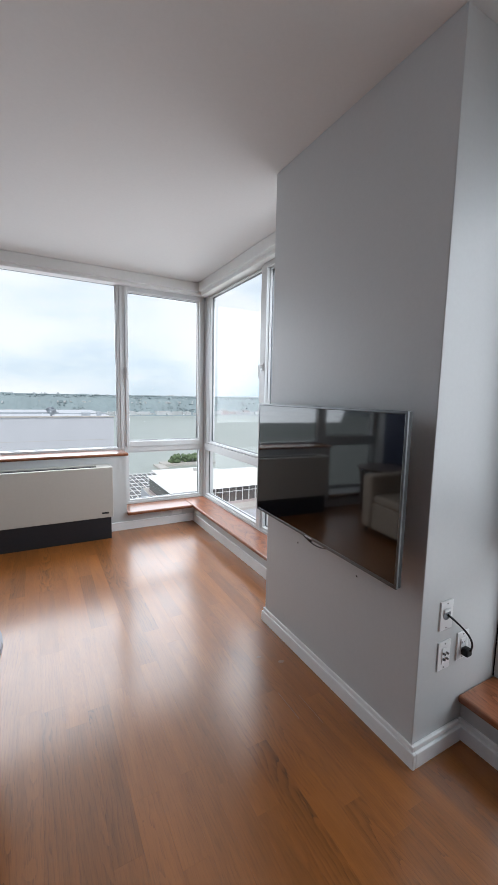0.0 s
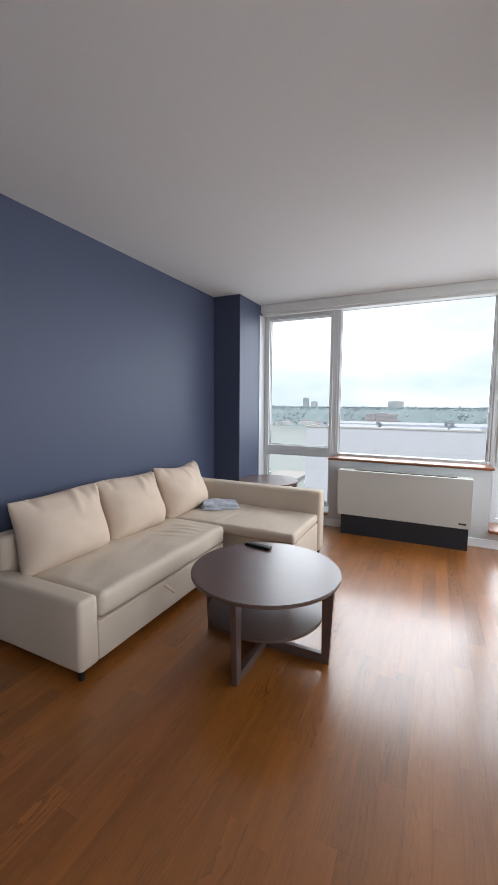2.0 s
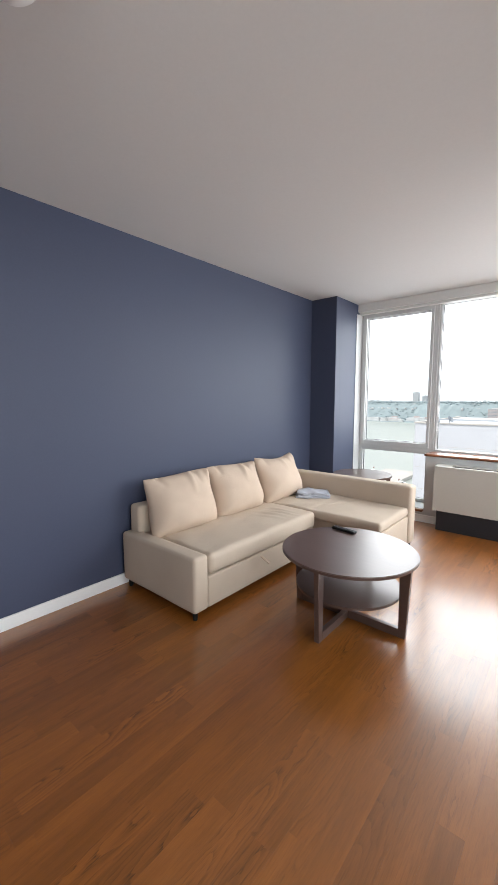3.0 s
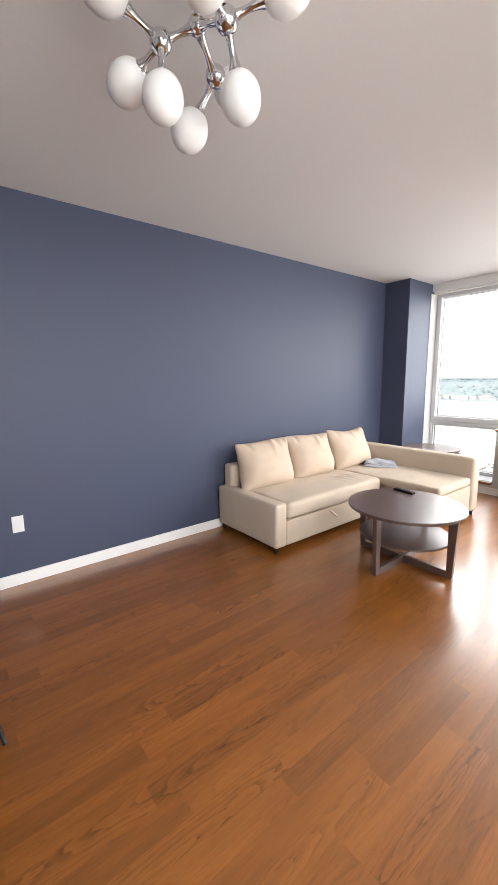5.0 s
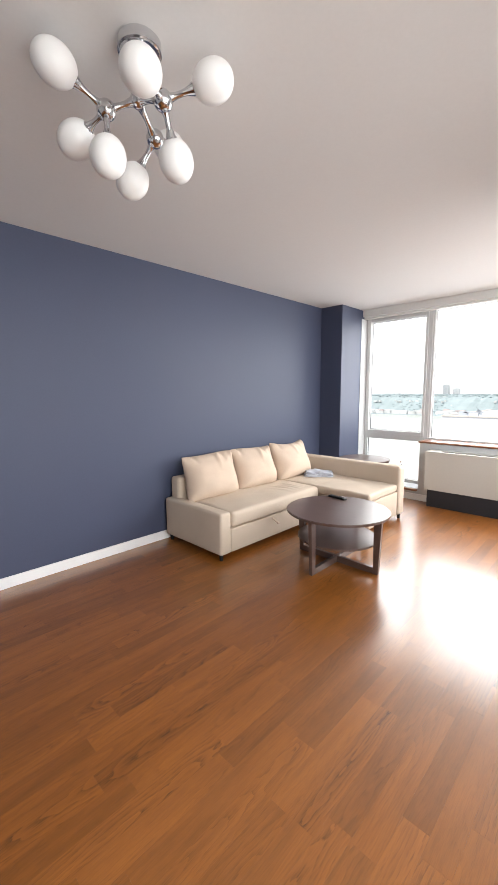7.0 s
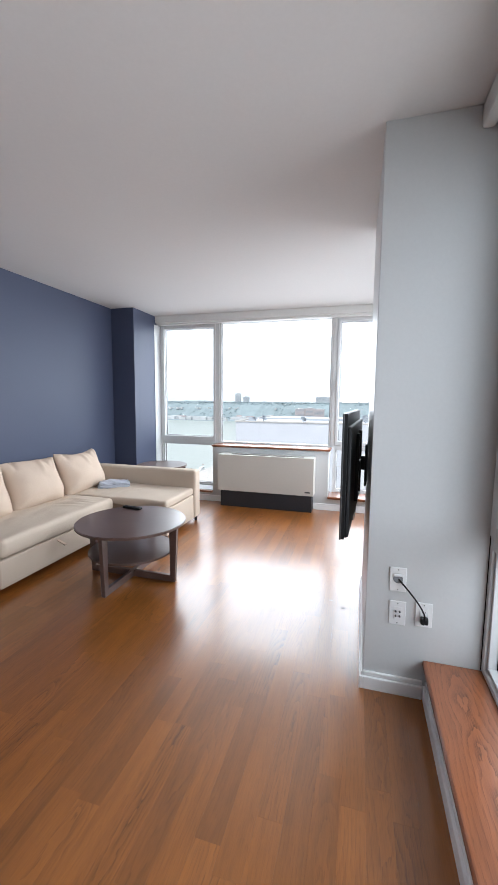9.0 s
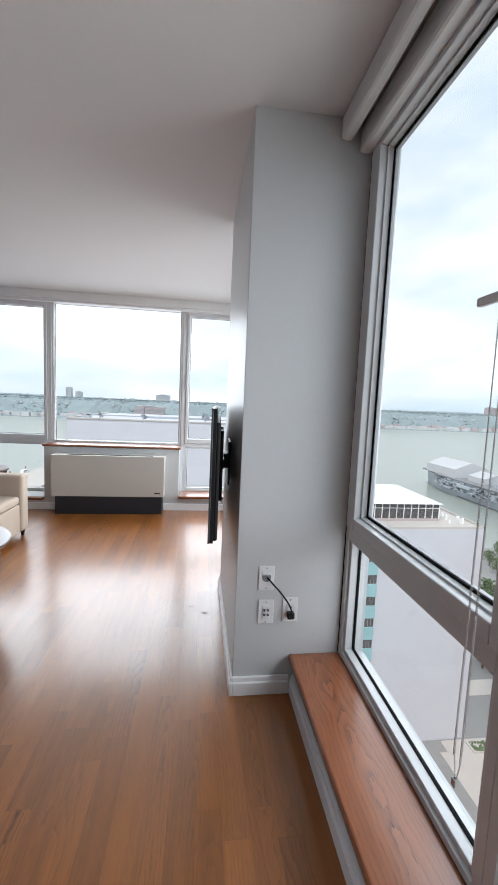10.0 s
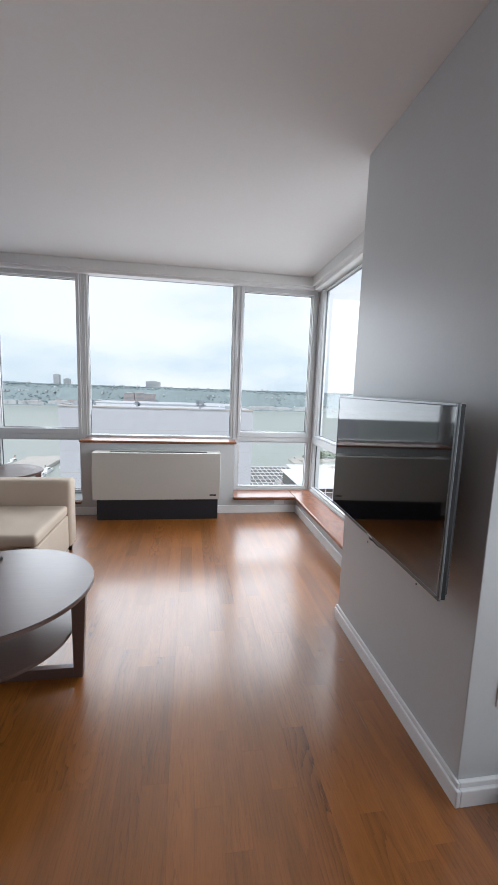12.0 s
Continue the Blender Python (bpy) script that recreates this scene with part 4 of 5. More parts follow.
M_PIER = surface("pier_concrete", (0.50, 0.47, 0.44), 0.9, 0.1, 0.3, 0.03, 0.0)

tagged(part("water", boxes((-2600, 2600, 205, 2400, GROUND - 3, GROUND)), M_WATER, None), "wide pale grey-green river under an overcast sky", "water", "", "structure")
tagged(part("ground", boxes((-2600, 2600, -600, 205, GROUND - 3, GROUND + 1.2)), M_STREET, None), "grey street level far below the window", "ground", "", "structure")


def far_shore():
    """The wooded ridge across the river, with its shoreline strip."""
    bm = bmesh.new()
    prev = None
    nx = 260
    for i in range(nx + 1):
        x = -1900 + 4300 * i / nx
        y0 = 1480 + 0.03 * x + 16 * noise.noise(Vector((x * 0.006, 0, 0)))
        ridge = 76 + 9 * noise.noise(Vector((x * 0.004, 4, 0))) + 7 * noise.noise(Vector((x * 0.03, 9, 0))) + 3 * noise.noise(Vector((x * 0.11, 2, 0)))
        prof = ((0, 0.0), (6, 2.5), (90, 5), (130, 26 + 6 * noise.noise(Vector((x * 0.02, 1, 0)))), (185, 0.82 * ridge), (300, ridge), (700, ridge - 2), (900, ridge - 40))
        cur = [bm.verts.new((x, y0 + d + 7 * noise.noise(Vector((x * 0.05, d, 5))), GROUND - 0.5 + z + (3.5 * noise.noise(Vector((x * 0.09, d * 0.3, 7))) if 0 < d < 600 and z > 20 else 0))) for d, z in prof]
        if prev:
            for a, b, c, d in zip(prev, prev[1:], cur[1:], cur):
                bm.faces.new((a, d, c, b))
        prev = cur
    return tagged(part("far_shore", bm, M_HILL, None), "wooded ridge on the far bank of the river, haze in its colour", "hillside", "", "structure")


far_shore()


def scattered(name, count, xr, yr, z_at, w, h, material, label, category, seed):
    rng = random.Random(seed)
    bm = bmesh.new()
    for _ in range(count):
        x, d = rng.uniform(*xr), rng.uniform(*yr)
        y = 1480 + 0.03 * x + d
        sx, sy, sz = rng.uniform(*w), rng.uniform(8, 18), rng.uniform(*h)
        z = GROUND + z_at(d)
        vs = [bm.verts.new((x + a * sx / 2, y + b * sy / 2, z + c * sz)) for c in (-0.4, 1) for a, b in ((-1, -1), (1, -1), (1, 1), (-1, 1))]
        for f in ((4, 5, 6, 7), (0, 1, 5, 4), (1, 2, 6, 5), (2, 3, 7, 6), (3, 0, 4, 7)):
            bm.faces.new([vs[i] for i in f])
    return tagged(part(name, bm, material, None), label, category, "", "stuff")


scattered("shore_buildings", 420, (-1500, 1900), (12, 88), lambda d: 4, (8, 46), (4, 13), M_TOWN, "pale low buildings along the far waterfront", "buildings", 3)
scattered("shore_brick_buildings", 60, (-900, 1900), (20, 90), lambda d: 4, (12, 34), (6, 18), M_BRICKFAR, "reddish low buildings along the far waterfront", "buildings", 5)
scattered("hilltop_houses", 900, (-1700, 2200), (150, 330), lambda d: 44 + (d - 150) * 0.19, (3, 9), (3, 6), M_TOWN, "pale houses along the top of the far ridge", "buildings", 8)


def clumps(rows):
    """Many small faceted blobs, each a stretched icosahedron (centre, three radii), as one quick mesh."""
    g = (1 + 5 ** 0.5) / 2
    unit = np.array([(-1, g, 0), (1, g, 0), (-1, -g, 0), (1, -g, 0), (0, -1, g), (0, 1, g), (0, -1, -g), (0, 1, -g), (g, 0, -1), (g, 0, 1), (-g, 0, -1), (-g, 0, 1)]) / math.sqrt(1 + g * g)
    near = [[j for j in range(12) if j != i and (unit[i] - unit[j]) @ (unit[i] - unit[j]) < 1.2] for i in range(12)]
    faces = [(i, j, k) if np.cross(unit[j] - unit[i], unit[k] - unit[i]) @ unit[i] > 0 else (i, k, j) for i in range(12) for j in near[i] if j > i for k in near[j] if k > j and k in near[i]]
    rows = np.array(rows)
    points = (rows[:, None, :3] + unit[None] * rows[:, None, 3:]).reshape(-1, 3)
    me = bpy.data.meshes.new("clumps")
    me.from_pydata(points.tolist(), [], [tuple(12 * r + i for i in f) for r in range(len(rows)) for f in faces])
    return me


def far_woods():
    rng = random.Random(12)
    rows = []
    for _ in range(5200):
        x, k = rng.uniform(-1700, 2200), rng.random()
        d = 95 + 230 * k
        z = 6 + 68 * min(1, max(0, (d - 95) / 125))
        r = rng.uniform(2.0, 4.6)
        rows.append((x, 1480 + 0.03 * x + d, GROUND + z + r * 0.1, r * rng.uniform(0.8, 1.6), r, r * rng.uniform(0.6, 1.0)))
    me = clumps(rows)
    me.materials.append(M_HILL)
    return tagged(new("far_woods", me), "green trees covering the far ridge, haze in their colour", "trees", "", "stuff")


far_woods()


def tower(x, y, w, d, base, h, material, label, floors):
    t = thing("tower_block", pose(x, y, base), label, "building", "far tower blocks")
    part("wall", boxes((-w / 2, w / 2, -d / 2, d / 2, 0, h)), material, t)
    part("roof", boxes((-w / 4, w / 4, -d / 4, d / 4, h, h + 3)), M_TOWN, t)
    for i in range(floors):
        z = h * (i + 0.35) / floors
        part("window_band", boxes((-w * 0.46, w * 0.46, -d / 2 - 0.3, -d / 2 + 0.1, z, z + h / floors * 0.45)), M_FARGLASS, t)
    return t


for az_, w, top, material, floors in ((-17.5, 22, 1.05, M_TOWN, 12), (-16.3, 24, 0.55, M_TOWN, 8), (-5.2, 62, 0.62, M_TOWN, 9), (38.9, 40, 0.75, M_BRICKFAR, 12), (40.0, 42, 0.70, M_BRICKFAR, 12), (46.2, 40, 0.85, M_TOWN, 14), (48.0, 44, 0.50, M_TOWN, 10)):
    dist = 1790 / math.cos(radians(az_))
    tower(0.5 + 1790 * math.tan(radians(az_)), 1790, w, 25, -16.0, 1.5 + dist * math.tan(radians(top)) + 16.0, material, "tall pale apartment block on the far ridge", floors)
for az_, w, top in ((-8.4, 38, -1.1), (-7.0, 34, -1.0), (-5.7, 40, -1.15)):
    tower(0.5 + 1570 * math.tan(radians(az_)), 1570, w, 20, GROUND + 3, 80 + 1.5 + 1570 * math.tan(radians(top)) - 3, M_BRICKFAR, "reddish apartment block on the far waterfront", 10)


# ---------------------------------------------------------------- neighbouring buildings
def roof_dish(m, r):
    t = thing("satellite_dish", m, "large mesh satellite dish on the flat roof", "satellite dish", "rooftop dishes")
    bm = bmesh.new()
    n, k = 24, 5
    rings = [[bm.verts.new((r * i / k * math.cos(2 * math.pi * j / n), r * i / k * math.sin(2 * math.pi * j / n), 0.32 * r * (i / k) ** 2)) for j in range(n)] for i in range(1, k + 1)]
    for a, b in zip(rings, rings[1:]):
        for j in range(n):
            bm.faces.new((a[j], a[(j + 1) % n], b[(j + 1) % n], b[j]))
    bmesh.ops.solidify(bm, geom=bm.faces[:], thickness=0.05)
    bmesh.ops.transform(bm, matrix=pose(0, 0, r * 1.05, 55, 0, 20), verts=bm.verts)
    part("reflector", bm, M_SHIP, t)
    bm = bmesh.new()
    for j in range(3):
        a = 2 * math.pi * j / 3
        tube(bm, pose(0, 0, r * 1.05, 55, 0, 20) @ Vector((r * 0.9 * math.cos(a), r * 0.9 * math.sin(a), 0.28 * r)), pose(0, 0, r * 1.05, 55, 0, 20) @ Vector((0, 0, 0.95 * r)), 0.05, n=6)
    part("feed_legs", bm, M_SHIP, t)
    part("mast", tube(bmesh.new(), (0, 0, 0), (0, 0, r * 1.05), 0.13, n=10), M_SHIP, t)
    return t


def pale_block():
    y, x0, x1, top = 75.0, -23.2, 12.6, -2.75
    t = thing("pale_building", pose(0, 0, GROUND), "pale blank-walled neighbouring block with rooftop parapet", "building")
    zt = top - GROUND
    part("wall", boxes((x0, x1, y, y + 34, 0, zt)), M_WHITEWALL, t)
    part("coping", boxes((x0 - 0.15, x1 + 0.15, y - 0.15, y + 0.5, zt, zt + 0.22), (x0 - 0.15, x0 + 0.5, y + 0.5, y + 34, zt, zt + 0.22)), M_PIER, t)
    part("cladding_joint", boxes(*[(x0 + 0.2, x1 - 0.2, y - 0.02, y + 0.01, zt - 4.1 * i, zt - 4.1 * i + 0.05) for i in range(1, 12)]), M_PIER, t)
    part("roof_pipe", boxes((x0 + 3, x1 - 9, y + 2.0, y + 2.25, zt + 0.62, zt + 0.84), (x0 + 14, x1 - 1, y + 3.0, y + 3.2, zt + 0.42, zt + 0.60)), M_SHIP, t)
    part("roof_unit", boxes((x1 - 5.2, x1 - 3.8, y + 1.5, y + 3, zt, zt + 0.75), (x1 - 2.6, x1 - 1.9, y + 1.5, y + 3, zt, zt + 0.95), (x0 + 2.2, x0 + 3.6, y + 2, y + 3, zt, zt + 0.9)), M_SHIP, t)
    return t


pale_block()
roof_dish(pose(2.35, 77, -2.75), 0.85)
roof_dish(pose(-9.6, 77, -2.75, 0, 0, 140), 0.6)
roof_dish(pose(-17.8, 77, -2.75, 0, 0, 60), 0.7)


def terrace_block():
    """The blank-walled block with a teal banded side and a glazed pavilion on its roof."""
    zt = -25.5 - GROUND
    t = thing("terrace_building", pose(0, 0, GROUND), "white block with teal banded side and roof pavilion", "building")
    part("wall", boxes((26.0, 68.4, 80, 112, 0, zt)), M_WHITEWALL, t)
    part("parapet", boxes((26.0, 68.4, 80, 80.35, zt, zt + 0.6), (68.05, 68.4, 80.35, 112, zt, zt + 0.6)), M_PIER, t)
    part("teal_band", boxes(*[(26.0, 42.6, 79.75, 80.0, 2.2 + 5.2 * i, 5.2 + 5.2 * i) for i in range(10)]), M_TEAL, t)
    for i in range(10):
        part("window_row", boxes(*[(40.4 - 2.5 * k, 42.5 - 2.5 * k, 79.9, 80.02, 5.3 + 5.2 * i, 7.3 + 5.2 * i) for k in range(6)]), M_STRIP, t)
        part("window_mullion", boxes(*[(41.06 - 2.5 * k + 0.7 * q, 41.11 - 2.5 * k + 0.7 * q, 79.85, 79.92, 5.3 + 5.2 * i, 7.3 + 5.2 * i) for k in range(6) for q in range(2)]), M_SHIP, t)
    part("roof_deck", boxes((26.2, 68.0, 80.4, 111.5, zt, zt + 0.06)), M_PIER, t)
    part("pavilion_wall", boxes((26.9, 60.6, 86, 107, zt, zt + 0.7)), M_BRICKFAR, t)
    part("pavilion_glass", boxes((27.1, 60.4, 86.2, 106.8, zt + 0.7, zt + 4.4)), M_STRIP, t)
    part("pavilion_mullion", boxes(*[(26.9 + 1.87 * i, 27.02 + 1.87 * i, 85.95, 86.2, zt + 0.7, zt + 4.4) for i in range(18)], *[(60.4, 60.6, 86 + 1.3 * i, 86.1 + 1.3 * i, zt + 0.7, zt + 4.4) for i in range(17)], (26.9, 60.6, 85.97, 86.2, zt + 3.2, zt + 3.3)), M_ROOF, t)
    bm = bmesh.new()
    a = [bm.verts.new(p) for p in ((26.4, 85.4, zt + 4.4), (61.1, 85.4, zt + 4.4), (61.1, 107.6, zt + 4.4), (26.4, 107.6, zt + 4.4), (33, 96.5, zt + 6.9), (54, 96.5, zt + 6.9))]
    for f in ((0, 1, 5, 4), (1, 2, 5), (2, 3, 4, 5), (3, 0, 4), (3, 2, 1, 0)):
        bm.faces.new([a[i] for i in f])
    part("pavilion_roof", bm, M_ROOF, t)
    part("terrace_clutter", boxes(*[(62 + 1.1 * i, 62.5 + 1.1 * i, 84 + 3.1 * (i % 3), 84.6 + 3.1 * (i % 3), zt, zt + 0.9 + 0.4 * (i % 2)) for i in range(5)]), M_ROOF, t)
    return t


terrace_block()


def banded_block():
    t = thing("banded_building", pose(0, 0, GROUND), "beige concrete block with dark window bands and red end tower", "building")
    top = -30.0 - GROUND
    part("wall", boxes((74.5, 120, -60, 68, 0, top)), M_BEIGE, t)
    bands = [(-33.5, -30.0), (-43.7, -36.5), (-48.3, -46.6), (-54.3, -49.7), (-60.6, -56.0), (-66.5, -61.9), (-73.5, -67.9)]
    for i, (z0, z1) in enumerate(bands):
        part("spandrel", boxes((74.0, 74.6, -60, 68, z0 - GROUND, z1 - GROUND)), M_BEIGE, t)
    for z0, z1 in zip([b[1] for b in bands[1:]], [b[0] for b in bands]):
        part("window_strip", boxes((74.4, 74.52, -60, 67.9, z0 - GROUND, z1 - GROUND)), M_STRIP, t)
        part("window_post", boxes(*[(74.25, 74.42, 66 - 2.2 * k, 66.12 - 2.2 * k, z0 - GROUND, z1 - GROUND) for k in range(56)]), M_DECK, t)
    r = -25.8 - GROUND
    part("end_tower", boxes((73.4, 84, 68, 75.4, 0, r)), M_REDWALL, t, "red-brown brick end tower")
    part("tower_coping", boxes((73.2, 84.2, 67.8, 68.3, r, r + 0.35), (73.2, 84.2, 75.1, 75.6, r, r + 0.35), (73.2, 73.7, 68.3, 75.1, r, r + 0.35)), M_ROOF, t)
    part("tower_roof", boxes((73.7, 84, 68.3, 75.1, r, r + 0.05)), M_DECK, t)
    part("stair_house", boxes((76, 84, 63.5, 68, top, r - 0.3), (84, 88, 66, 75.4, 0, r - 0.2)), M_DECK, t)
    part("stair_door", boxes((75.94, 76.02, 64.6, 65.5, top, top + 2.1)), M_ROOF, t)
    part("roof_deck", boxes((75.2, 119.5, -59.5, 67.5, top, top + 0.08)), M_PIER, t)
    part("roof_tank", boxes((82.5, 86.5, 60.2, 63.4, top, top + 5.2), (82.2, 86.8, 59.9, 63.7, top + 5.2, top + 5.6), (83.6, 84.0, 61.4, 61.8, top + 5.6, top + 7.2)), M_BEIGE, t)
    for k in range(4):
        part("tower_louvre", boxes((75.93, 76.02, 66.8 - 0.9 * k, 67.35 - 0.9 * k, top + 0.4, r - 0.9)), M_STRIP, t)
    bm = tube(bmesh.new(), (84, 57.6, top + 0.3), (104, 57.6, top + 0.3), 2.6, n=24)
    part("vault_roof", bm, M_SHIP, t, "grey barrel-vaulted roof light")
    part("roof_unit", boxes((79, 81, 55, 59, top, top + 1.6), (78, 80, 40, 44, top, top + 1.2), (82, 86, 34, 40, top, top + 2.2)), M_SHIP, t)
    return t


banded_block()


def glass_roofed_shed():
    t = thing("glass_roofed_building", pose(0, 0, GROUND), "low dark glass-roofed hall with white ribs", "building")
    z = 20.0
    part("wall", boxes((38, 80, 224, 300, 0, z - 0.4)), M_STRIP, t)
    part("glass_roof", boxes((38, 80, 224, 300, z - 0.4, z)), M_STRIP, t)
    for i in range(13):
        part("rib", boxes((38 + 3.5 * i - 0.11, 38 + 3.5 * i + 0.11, 223.8, 300, z, z + 0.5)), M_ROOF, t)
    for i in range(8):
        part("cross_rib", boxes((38, 80, 224 + 10.8 * i, 224.35 + 10.8 * i, z + 0.5, z + 0.9)), M_ROOF, t)
    return t


def pier_shed():
    t = thing("pier_building", pose(0, 0, GROUND), "long white-roofed pier building on the river", "building")
    part("wall", boxes((82, 132, 224, 312, 0, 17)), M_ROOF, t)
    part("roof", boxes((81, 133, 223, 313, 17, 20.0)), M_ROOF, t)
    part("roof_unit", boxes((86, 94, 280, 284, 20, 21.6), (100, 104, 270, 276, 20, 21.2), (112, 122, 296, 299, 20, 22)), M_PIER, t)
    return t


glass_roofed_shed()
pier_shed()


def tree(m, h, seed, label="leafy green street tree far below"):
    t = thing("street_tree", m, label, "tree", "street trees")
    rng = random.Random(seed)
    bm = bmesh.new()
    tube(bm, (0, 0, 0), (0.1, 0, h * 0.45), h * 0.035, h * 0.02, 8)
    for k in range(5):
        a = rng.uniform(0, 6.28)
        tube(bm, (0.1, 0, h * (0.3 + 0.03 * k)), (math.cos(a) * h * 0.28, math.sin(a) * h * 0.28, h * rng.uniform(0.55, 0.8)), h * 0.014, h * 0.005, 6)
    part("trunk", bm, M_TRUNK, t)
    bm = bmesh.new()
    for _ in range(420):
        a, r, z = rng.uniform(0, 6.28), rng.random() ** 0.6 * h * 0.42, rng.uniform(0.35, 1.0)
        r *= math.sqrt(max(0.08, 1 - ((z - 0.62) / 0.42) ** 2)) * (0.8 + 0.3 * math.sin(3 * a + seed))
        bmesh.ops.create_icosphere(bm, subdivisions=1, radius=h * rng.uniform(0.022, 0.05), matrix=Matrix.Translation((r * math.cos(a), r * math.sin(a), z * h)) @ Euler((rng.random() * 3, rng.random() * 3, 0)).to_matrix().to_4x4() @ Matrix.Diagonal((1, rng.uniform(0.5, 1), rng.uniform(0.35, 0.7), 1)))
    part("crown", bm, M_LEAF, t)
    return t


for i, (x, y, h) in enumerate(((92.5, 104, 9), (97, 104.5, 9), (102, 110, 9), (116, 125, 13), (121, 128, 13), (113, 128, 12), (109, 121, 13), (125, 121, 13), (118, 135, 14), (105, 129, 12), (128, 133, 14), (151, 168, 9), (160, 176, 9), (156, 180, 8), (170, 190, 9))):
    tree(pose(x, y, GROUND + 1.2), h, 20 + i)


def street():
    solid("road", [(68.6, 200, 80.0, 92.0, GROUND + 1.2, GROUND + 1.22), (60, 320, 160, 200, GROUND + 1.2, GROUND + 1.22)], M_STREET, "grey asphalt road between the buildings", "road", 0, "structure")
    solid("pavement", [(62, 130, 76.5, 79.5, GROUND + 1.2, GROUND + 1.36), (69, 320, 93, 99, GROUND + 1.2, GROUND + 1.36), (60, 72.5, 30, 76.5, GROUND + 1.2, GROUND + 1.34)], M_PIER, "pale concrete pavement along the road", "pavement", 0, "structure")
    t = thing("planting_bed", pose(70.5, 77, GROUND + 1.34), "low planting bed on the pavement", "planter")
    part("kerb", boxes((-2.5, 2.5, -1.5, 1.5, 0, 0.4)), M_PIER, t)
    bm = bmesh.new()
    rng = random.Random(4)
    for _ in range(60):
        bmesh.ops.create_icosphere(bm, subdivisions=1, radius=rng.uniform(0.15, 0.35), matrix=Matrix.Translation((rng.uniform(-2.2, 2.2), rng.uniform(-1.2, 1.2), 0.5)))
    part("shrubs", bm, M_LEAF, t)
    t = thing("flag_pole", pose(78.9, 83.0, GROUND + 1.22), "slim pole with a drooping dark flag", "flag pole")
    part("pole", tube(bmesh.new(), (0, 0, 0), (0, 0, 6.2), 0.09, 0.05, 8), M_DECK, t)
    part("flag", boxes((-0.05, 0.55, -0.06, 0.06, 4.3, 5.9), bevel=0.04), M_STRIP, t)
    for k, (x, y, w) in enumerate(((98, 101.5, 9.0), (109, 103.5, 8.0))):
        t = thing("planter_wall", pose(x, y, GROUND + 1.2), "low dark planter wall beside the road", "planter", "street planters")
        part("wall", boxes((-w / 2, w / 2, -0.7, 0.7, 0, 1.3), bevel=0.1), M_DECK, t)
        part("coping", boxes((-w / 2 - 0.1, w / 2 + 0.1, -0.8, 0.8, 1.3, 1.5)), M_PIER, t)
    t = thing("parked_car", pose(119, 121, GROUND + 1.2, 0, 0, 40), "white car parked along the road", "car")
    part("body", boxes((-2.2, 2.2, -0.9, 0.9, 0.35, 0.95), bevel=0.2), M_ROOF, t)
    part("cabin", boxes((-1.2, 1.3, -0.78, 0.78, 0.9, 1.5), bevel=0.25), M_STRIP, t)
    for x in (-1.4, 1.4):
        for y in (-0.8, 0.8):
            part("wheel", tube(bmesh.new(), (x, y - 0.1, 0.34), (x, y + 0.1, 0.34), 0.34, n=14), M_DECK, t)
    t = thing("lamp_post", pose(69, 82, GROUND + 1.3), "dark street lamp post", "street lamp")
    part("pole", tube(bmesh.new(), (0, 0, 0), (0, 0, 8), 0.12, 0.07, 8), M_DECK, t)
    part("lantern", boxes((-0.4, 0.4, -0.3, 0.3, 7.8, 8.4), bevel=0.08), M_DECK, t)


street()


